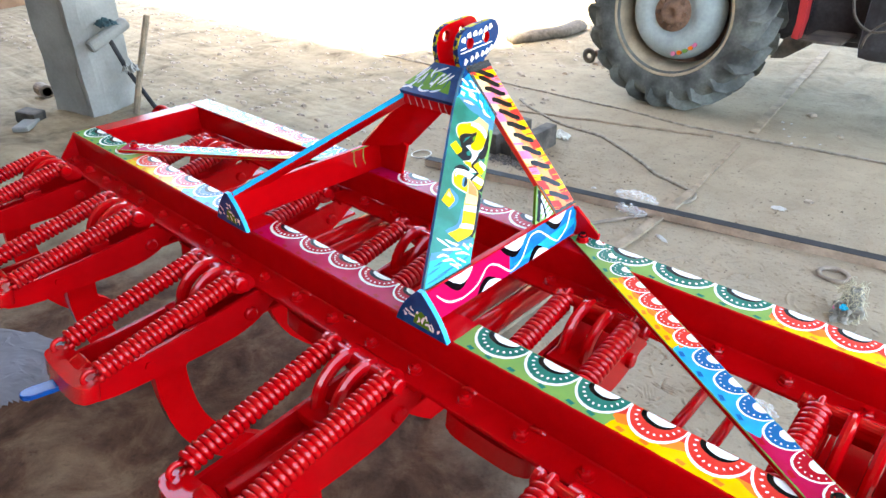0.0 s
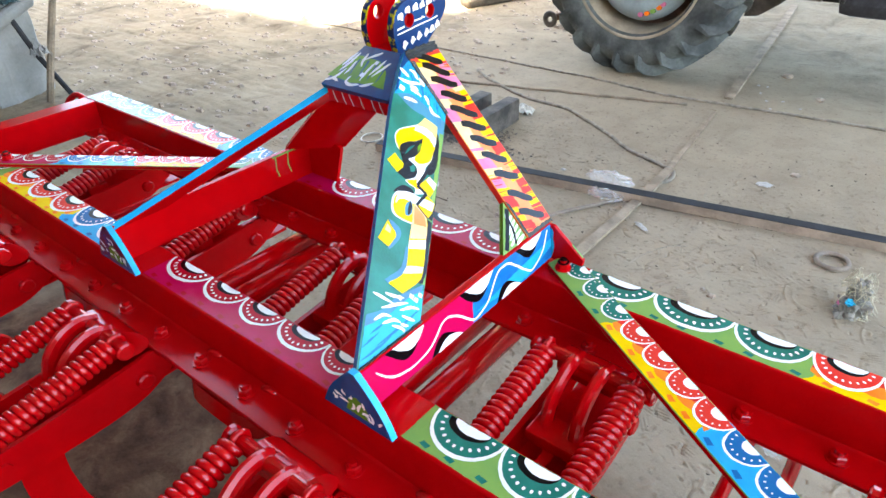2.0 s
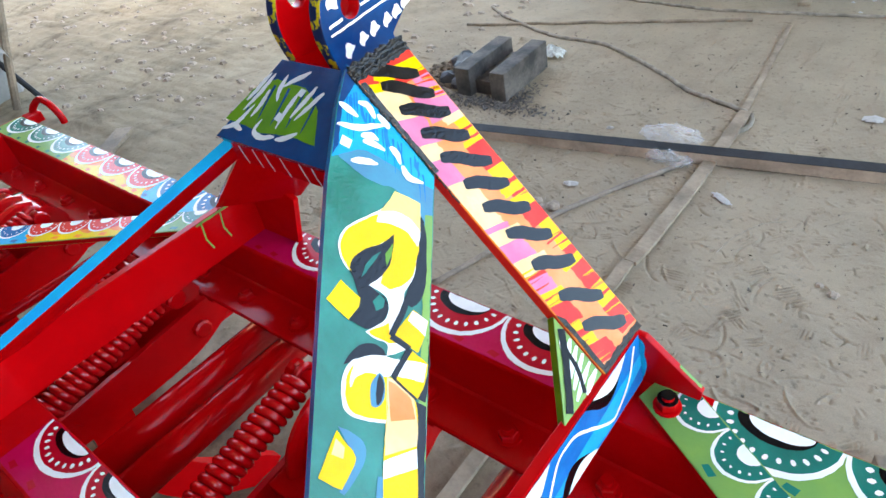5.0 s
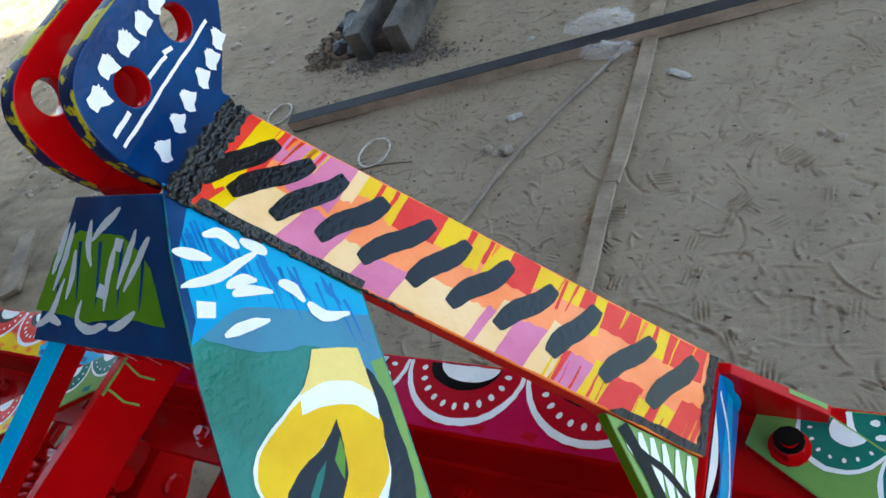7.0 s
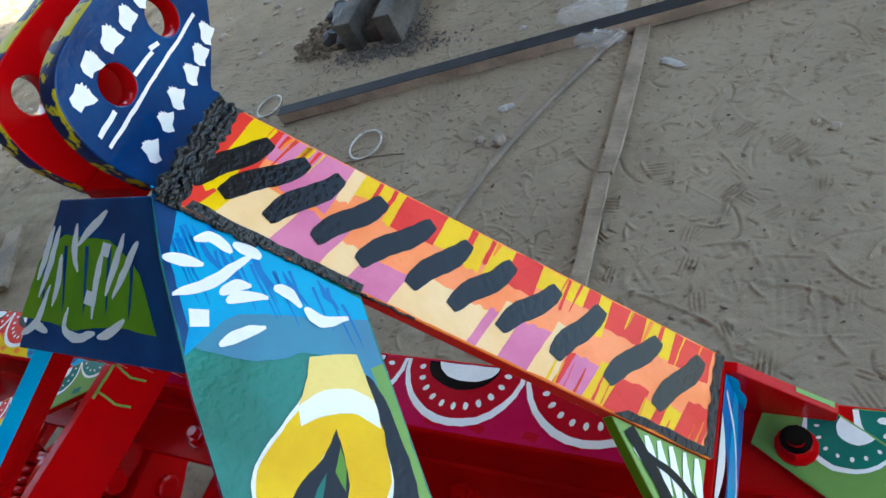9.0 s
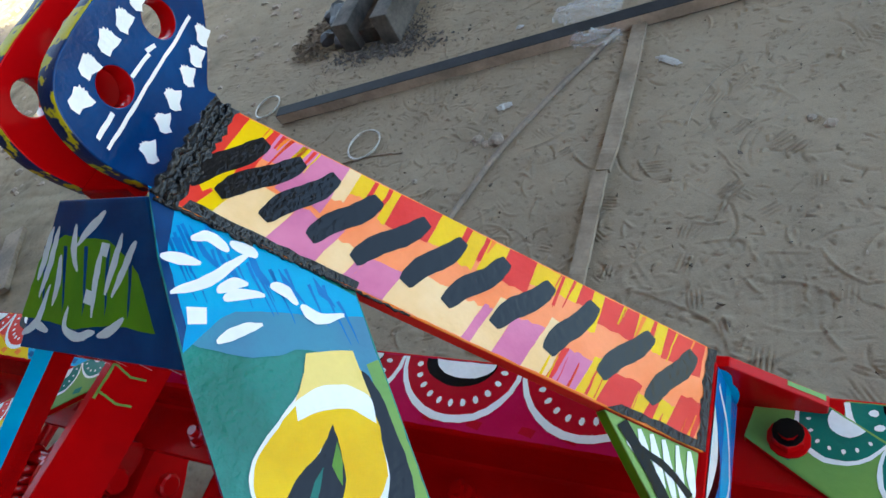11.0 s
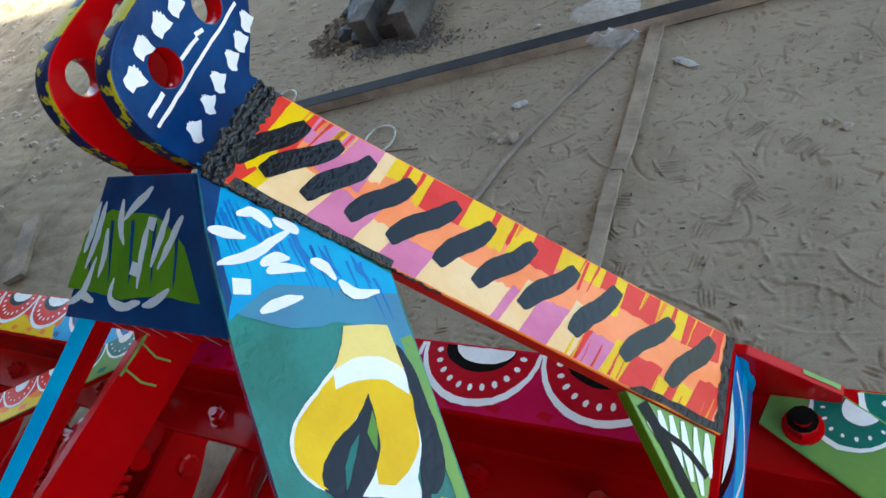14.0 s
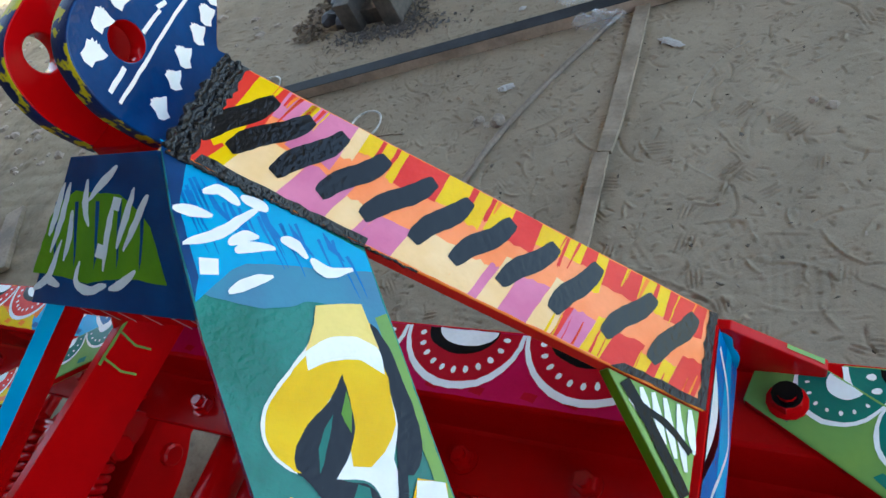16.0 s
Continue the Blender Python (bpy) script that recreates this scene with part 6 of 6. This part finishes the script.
def crumpled(name, x, y, sx, sy, h, mat, label, category, seed, n=14, rot=0.0):
    """A crumpled sheet heaped on the ground."""
    bm = bmesh.new()
    grid = []
    for j in range(n + 1):
        row = []
        for i in range(n + 1):
            u, v = i / n * 2 - 1, j / n * 2 - 1
            q = Vector((u * 2.3 + seed, v * 2.3, seed * 0.7))
            w = max(0.0, 1 - (u * u + v * v) * 0.55)
            z = h * w * (0.55 + 0.9 * abs(noise.noise(q * 1.3))) + 0.25 * h * noise.noise(q * 3.1)
            dx, dy = 0.25 * noise.noise(q + Vector((9, 0, 0))), 0.25 * noise.noise(q + Vector((0, 9, 0)))
            a, b = sx * (u + dx), sy * (v + dy)
            px, py = x + a * math.cos(rot) - b * math.sin(rot), y + a * math.sin(rot) + b * math.cos(rot)
            row.append(bm.verts.new((px, py, ground_height(px, py) + 0.003 + max(z, 0))))
        grid.append(row)
    for j in range(n):
        for i in range(n):
            u, v = (i + 0.5) / n * 2 - 1, (j + 0.5) / n * 2 - 1
            if u * u + v * v < 1.25 + 0.3 * noise.noise((u * 3 + seed, v * 3, 0)):
                bm.faces.new((grid[j][i], grid[j][i + 1], grid[j + 1][i + 1], grid[j + 1][i]))
    bmesh.ops.delete(bm, geom=[v for v in bm.verts if not v.link_faces], context="VERTS")
    ob = part(name, bm, mat)
    sol = ob.modifiers.new("thickness", "SOLIDIFY")
    sol.thickness = 0.0012
    return tagged(ob, label, category, {"plastic bag": "plastic bags", "paper": "paper scraps"}.get(category, ""))


def clear_plastic():
    m = bpy.data.materials.new("clear_plastic_film")
    m.use_nodes = True
    p = m.node_tree.nodes["Principled BSDF"]
    p.inputs["Base Color"].default_value = (0.85, 0.86, 0.86, 1)
    p.inputs["Roughness"].default_value = 0.18
    p.inputs["Alpha"].default_value = 0.13
    return m


FILM = clear_plastic()
BAGGY = material("grey_beige_film", (0.17, 0.16, 0.13), 0.35, 0.0, 0.35, 18, 120, 0.4, second=(0.34, 0.33, 0.29))
crumpled("plastic_bag", -0.33, 2.03, 0.105, 0.06, 0.05, FILM, "crumpled clear plastic bag beside the steel bar", "plastic bag", 1.3)
crumpled("plastic_bag", -0.275, 1.885, 0.075, 0.035, 0.05, FILM, "crumpled clear plastic bag lying against the steel bar", "plastic bag", 4.1)
crumpled("plastic_bag", 0.648, 0.945, 0.055, 0.05, 0.05, FILM, "crumpled clear plastic bag under the implement", "plastic bag", 7.1)
crumpled("paper_scrap", 0.215, 2.39, 0.030, 0.022, 0.015, PAPER, "scrap of white paper on the earth", "paper", 2.2, 6)
crumpled("paper_scrap", -0.055, 1.752, 0.040, 0.012, 0.010, PAPER, "thin pale paper scrap on the earth", "paper", 5.2, 6, -0.6)
crumpled("paper_scrap", -0.511, 1.643, 0.026, 0.012, 0.010, PAPER, "flat pale paper scrap pressed in the earth", "paper", 6.4, 6, 0.3)
crumpled("paper_scrap", -0.56, 2.02, 0.012, 0.010, 0.010, PAPER, "tiny white paper scrap on the earth", "paper", 8.2, 5)
CHIPS = [(-0.197, 3.658), (-0.148, 3.666), (-0.15, 3.537), (-0.083, 3.425), (-0.008, 3.465), (0.1, 3.39), (-0.029, 3.304)]
for k, (x, y) in enumerate(CHIPS):
    crumpled("paper_chip", x, y, 0.008, 0.006, 0.006, PAPER, "tiny white paper chip on the earth", "paper", 11.0 + k, 4, k * 0.9)
crumpled("cloth_bundle", -1.112, 2.528, 0.07, 0.045, 0.05, NET, "small pale cloth bundle on the earth", "cloth", 3.3, 10)
crumpled("lilac_sheet", -1.34, -0.50, 0.30, 0.17, 0.006, LILAC, "pale lilac plastic sheet on the earth floor", "sheet", 6.6, 26, 0.5)


def build_stone(x, y, s, seed, mat=None, name="stone", label="dusty lump of broken stone on the earth", flat=0.6):
    bm = bmesh.new()
    bmesh.ops.create_icosphere(bm, subdivisions=2, radius=s)
    for v in bm.verts:
        v.co *= 1 + 0.45 * noise.noise(v.co / s * 1.4 + Vector((seed, 0, 0)))
        v.co.z *= flat
        v.co += Vector((x, y, ground_height(x, y) + s * flat * 0.35))
    return tagged(part(name, bm, mat or CLOD), label, "stone", "loose stones" if name == "stone" else "charcoal lumps")


for x, y, s, seed in ((-0.562, 1.508, 0.019, 1.0), (-0.500, 1.503, 0.024, 2.0), (-0.530, 1.492, 0.012, 3.0), (0.322, 1.467, 0.013, 5.0), (0.285, 1.492, 0.010, 6.0), (-0.72, 1.36, 0.010, 7.0), (-1.32, 1.32, 0.012, 9.0), (0.30, 2.55, 0.02, 10.0), (-0.1, 3.9, 0.03, 11.0), (0.15, 3.6, 0.022, 12.0)):
    build_stone(x, y, s, seed, None)


def build_grit(name, n, seed, heaps, mat, label, size=(0.0015, 0.006), at=(-1.14, 2.01), spread=(0.14, 0.05), flake=1.0):
    """Loose crumbs strewn over the earth, some of them in a heap."""
    rg = random.Random(seed)
    bm = bmesh.new()
    for _ in range(n):
        if rg.random() < heaps:
            x, y = rg.gauss(at[0], spread[0]), rg.gauss(at[1], spread[1])
        else:
            x, y = rg.uniform(-2.0, 0.9), rg.uniform(0.7, 2.8)
        s = rg.uniform(*size)
        c = Vector((x, y, ground_height(x, y) + s * 0.3))
        an, st = rg.uniform(0, 6.28), rg.uniform(1.0, 1.0 + flake)
        ca, sa = math.cos(an), math.sin(an)
        vs = []
        for z in (-0.5, 0.2, 0.3, 0.9, 0.4):
            u, v = st * rg.uniform(-s, s), rg.uniform(-s, s)
            vs.append(bm.verts.new(c + Vector((u * ca - v * sa, u * sa + v * ca, z * s))))
        for q in ((0, 1, 2), (0, 2, 3), (0, 3, 1), (1, 3, 4), (3, 2, 4), (1, 4, 2)):
            bm.faces.new([vs[i] for i in q])
    tagged(part(name, bm, mat), label, "grit", kind="stuff")


build_grit("grit", 420, 21, 0.4, CLOD, "loose grey grit and small stones on the earth")
build_grit("gravel_heap", 620, 23, 1.0, GRAVEL, "spilt dark gravel along the foot of the steel block", (0.003, 0.010), (-1.13, 2.035), (0.13, 0.030))
build_grit("gravel_heap", 220, 24, 1.0, GRAVEL, "spilt dark gravel beside the steel block", (0.003, 0.009), (-1.02, 2.12), (0.030, 0.07))
build_grit("dry_litter", 420, 25, 1.0, HUSK, "dry brown husks and leaves beside the charcoal", (0.006, 0.020), (-1.49, 2.19), (0.045, 0.06), 1.5)
build_grit("dark_crumbs", 520, 22, 0.15, CRUMB, "dark crumbs of soil and rust strewn on the earth")


def build_yard_clods():
    """Dry clods and trodden litter in the yard beyond the implement."""
    rg = random.Random(31)
    bm = bmesh.new()
    for _ in range(2200):
        x, y = rg.uniform(-8.5, -1.6), rg.uniform(1.2, 8.0)
        s = rg.uniform(0.008, 0.030) * (1 + 0.06 * max(y - 2, 0))
        an, fl = rg.uniform(0, 6.28), rg.uniform(0.25, 0.6)
        c = Vector((x, y, ground_height(x, y)))
        low = [bm.verts.new(c + Vector((s * 1.5 * math.cos(an + q), s * math.sin(an + q), -0.003))) for q in (0.0, 1.3, 2.4, 3.6, 5.0)]
        high = [bm.verts.new(c + Vector((0.6 * s * math.cos(an + q) * rg.uniform(0.6, 1.5), 0.6 * s * math.sin(an + q), fl * s * rg.uniform(0.6, 1.2)))) for q in (0.2, 1.4, 2.5, 3.8, 4.9)]
        for i in range(5):
            j = (i + 1) % 5
            bm.faces.new((low[i], low[j], high[j], high[i]))
        bm.faces.new(high)
    tagged(part("yard_clods", bm, CLOD), "dry clods and trodden litter on the yard", "clods", kind="stuff")


build_yard_clods()


def build_anvil_block():
    block = thing("steel_block", "heavy dark steel block with two rails on the earth", "steel block", at=(-1.183, 2.225, 0))
    m = pose(0, 0, 0.0, 0, 0, 2)
    for x in (-0.124, 0.052):
        bm = bmesh.new()
        box(bm, (x, -0.165, 0.0), (x + 0.074, 0.19, 0.125), 0.005, m)
        part("rail", bm, DUSTY_STEEL, block)
    bm = bmesh.new()
    box(bm, (-0.0505, -0.125, 0.0), (0.0525, 0.18, 0.062), 0.004, m)
    part("web_plate", bm, DUSTY_STEEL, block)
    for k, (x, y, s) in enumerate(((-1.375, 2.25, 0.080), (-1.42, 2.15, 0.045), (-1.45, 2.31, 0.060), (-1.36, 2.37, 0.045), (-1.355, 2.125, 0.034))):
        build_stone(x, y, s, 20.0 + k, GREASE, "charcoal_lump", "black charcoal lump beside the steel block", 0.8)


build_anvil_block()


def build_plank():
    bm = bmesh.new()
    a, b = Vector((-2.43, 0.88, 0)), Vector((-2.64, 1.18, 0))
    m = basis((a.x, a.y, 0.004), b - a, Vector((0, 0, 1)).cross(b - a))
    box(bm, (0, -0.045, 0), ((b - a).length, 0.045, 0.022), 0.003, m)
    tagged(part("plank", bm, WOOD), "short weathered wooden plank on the earth", "plank")
    bm = bmesh.new()
    box(bm, (-0.045, -0.05, 0), (0.045, 0.05, 0.060), 0.004, pose(0.560, 0.975, 0.0, 0, 0, 25))
    tagged(part("wood_block", bm, WOOD), "small wooden block under the implement", "wood block")


build_plank()


def build_rag_bundle():
    rg = random.Random(5)
    bundle = thing("plastic_bundle", "crumpled grey beige plastic bundle with frayed strands", "plastic bag", at=(0.705, 1.63, 0))
    for k, (x, y, z, r) in enumerate(((0, 0, 0.040, 0.042), (0.006, 0.006, 0.100, 0.028), (-0.016, -0.012, 0.022, 0.036))):
        bm = bmesh.new()
        bmesh.ops.create_icosphere(bm, subdivisions=4, radius=r)
        for v in bm.verts:
            q = v.co / r
            f = abs(noise.noise(q * 1.6 + Vector((k * 3.1, 0, 0)))) * 0.9 + abs(noise.noise(q * 3.2 + Vector((0, k * 2.3, 0)))) * 0.3
            v.co *= 0.70 + f
            v.co.z *= 1.15
            v.co += Vector((x, y, z))
        part("film_fold", bm, BAGGY, bundle)
    bm = bmesh.new()
    for k in range(210):
        a, r, h = rg.uniform(0, 6.28), rg.uniform(0.012, 0.040), rg.uniform(0.005, 0.15)
        bend, out = rg.uniform(-0.9, 0.9), rg.uniform(1.2, 2.0)
        pts = [(0.6 * r * math.cos(a), 0.6 * r * math.sin(a), h), (r * math.cos(a + bend * 0.4), r * math.sin(a + bend * 0.4), h + rg.uniform(-0.004, 0.016)), (out * r * math.cos(a + bend), out * r * math.sin(a + bend), max(h + rg.uniform(-0.035, 0.02), 0.003))]
        sweep(bm, spline(pts, 4), circle(rg.uniform(0.0006, 0.0015), 5))
    tagged(part("frayed_fringe", bm, FIBRE, bundle, "pale straw-coloured frayed strands"), kind="stuff")
    for x, y, z, r, mat in ((-0.030, -0.022, 0.050, 0.017, PINKISH), (-0.012, -0.034, 0.066, 0.015, TURQ)):
        bm = bmesh.new()
        bmesh.ops.create_icosphere(bm, subdivisions=3, radius=r)
        for v in bm.verts:
            v.co *= 0.7 + abs(noise.noise(v.co / r * 1.8))
            v.co.z *= 0.6
            v.co += Vector((x, y, z))
        part("cloth_scrap", bm, mat, bundle, "bright scrap of cloth")


build_rag_bundle()

# blue flat handle laid in the tail of one tine
bm = bmesh.new()
m = basis((-0.325, -0.425, 0.486), (-0.10, -1, 0.10), (1, -0.1, 0.0))
prism(bm, [(0, -0.017), (0.135, -0.017), (0.147, -0.010), (0.151, 0), (0.147, 0.010), (0.135, 0.017), (0, 0.017)], m, -0.006, 0.006, 0.002)
tagged(part("blue_handle", bm, DEEPBLUE), "flat bright blue handle stuck in a tine arm", "handle")


# tools leaning at the pillar
def build_pillar_things():
    bm = bmesh.new()
    sweep(bm, [(-3.62, 1.06, 0.0), (-3.65, 1.18, 0.30), (-3.68, 1.315, 0.61)], circle(0.022, 8))
    tagged(part("wooden_stick", bm, WOOD), "rough wooden stick leaning at the pillar", "stick")
    hammer = thing("sledge_hammer", "heavy long-handled sledge hammer leaning on the pillar", "hammer", at=(-3.70, 1.10, 0))
    bm = bmesh.new()
    sweep(bm, [(0.10, 0.10, 0.0), (0.02, 0.0, 0.28), (-0.02, -0.06, 0.52)], circle(0.016, 8))
    part("hammer_handle", bm, STEEL, hammer)
    bm = bmesh.new()
    a, b = Vector((-0.02, -0.19, 0.46)), Vector((-0.04, 0.09, 0.58))
    sweep(bm, [a, a + (b - a) * 0.04, a + (b - a) * 0.96, b], lambda u: circle(0.042 if 0.05 < u < 0.95 else 0.034, 14))
    part("hammer_head", bm, CONCRETE, hammer)
    crumpled("dark_rag", -3.72, 1.05, 0.08, 0.06, 0.05, RAGTEAL, "dark teal rag on the hammer", "rag", 9.1, 8).location = (0, 0, 0.58)
    bm = bmesh.new()
    box(bm, (-0.07, -0.06, 0.0), (0.07, 0.06, 0.075), 0.01, pose(-4.02, 0.52, 0, 0, 8, 35))
    tagged(part("iron_block", bm, DUSTY_STEEL), "small dark iron block at the pillar", "block")
    bm = bmesh.new()
    box(bm, (-0.05, -0.10, 0.0), (0.05, 0.10, 0.035), 0.012, pose(-3.90, 0.45, 0.0, 0, 0, 50))
    tagged(part("concrete_chunk", bm, CONCRETE), "pale grey concrete chunk beside the iron block", "concrete")
    bm = bmesh.new()
    a, b = Vector((-4.64, 0.80, 0.052)), Vector((-4.50, 0.80, 0.052))
    sweep(bm, [a, b], circle(0.050, 16), cap=False)
    sweep(bm, [b, b + Vector((0.004, 0, 0)), b + Vector((0.004, 0, 0)), b - Vector((0.10, 0, 0))], lambda u: circle(0.050 if u < 0.3 else 0.034, 16))
    tagged(part("tin_can", bm, RUSTY), "dusty open tin can lying on the earth", "can")
    crumpled("grey_rag", -3.665, 1.12, 0.07, 0.05, 0.10, CONCRETE, "dusty grey rag hung on the hammer handle", "rag", 4.1, 10).location = (0, 0, 0.26)
    hoop = thing("red_hoop_bracket", "red painted hoop bracket standing on the earth", "bracket", at=(-3.2, 1.02, 0))
    bm = bmesh.new()
    sweep(bm, spline([(-0.08, 0.0, 0.0), (-0.09, 0.02, 0.07), (-0.03, 0.05, 0.12), (0.05, 0.06, 0.11), (0.09, 0.07, 0.05), (0.10, 0.07, 0.0)], 6), circle(0.018, 9))
    part("hoop", bm, RED, hoop, smooth=True)
    bm = bmesh.new()
    box(bm, (-0.12, -0.04, 0.0), (-0.05, 0.04, 0.06), 0.008)
    part("foot_block", bm, RED, hoop)
    # low dark log at the edge of the sun
    bm = bmesh.new()
    sweep(bm, spline([(-2.95, 4.40, 0.03), (-2.82, 4.62, 0.05), (-2.72, 4.92, 0.05), (-2.80, 5.35, 0.04)], 6), lambda u: [(c * 0.10 * (1 + 0.3 * noise.noise((u * 5, c * 2, q))), q * 0.055) for c, q in circle(1.0, 12)])
    tagged(part("fallen_log", bm, CRUMB, smooth=True), "dark weathered log lying on the ground", "log")


build_pillar_things()
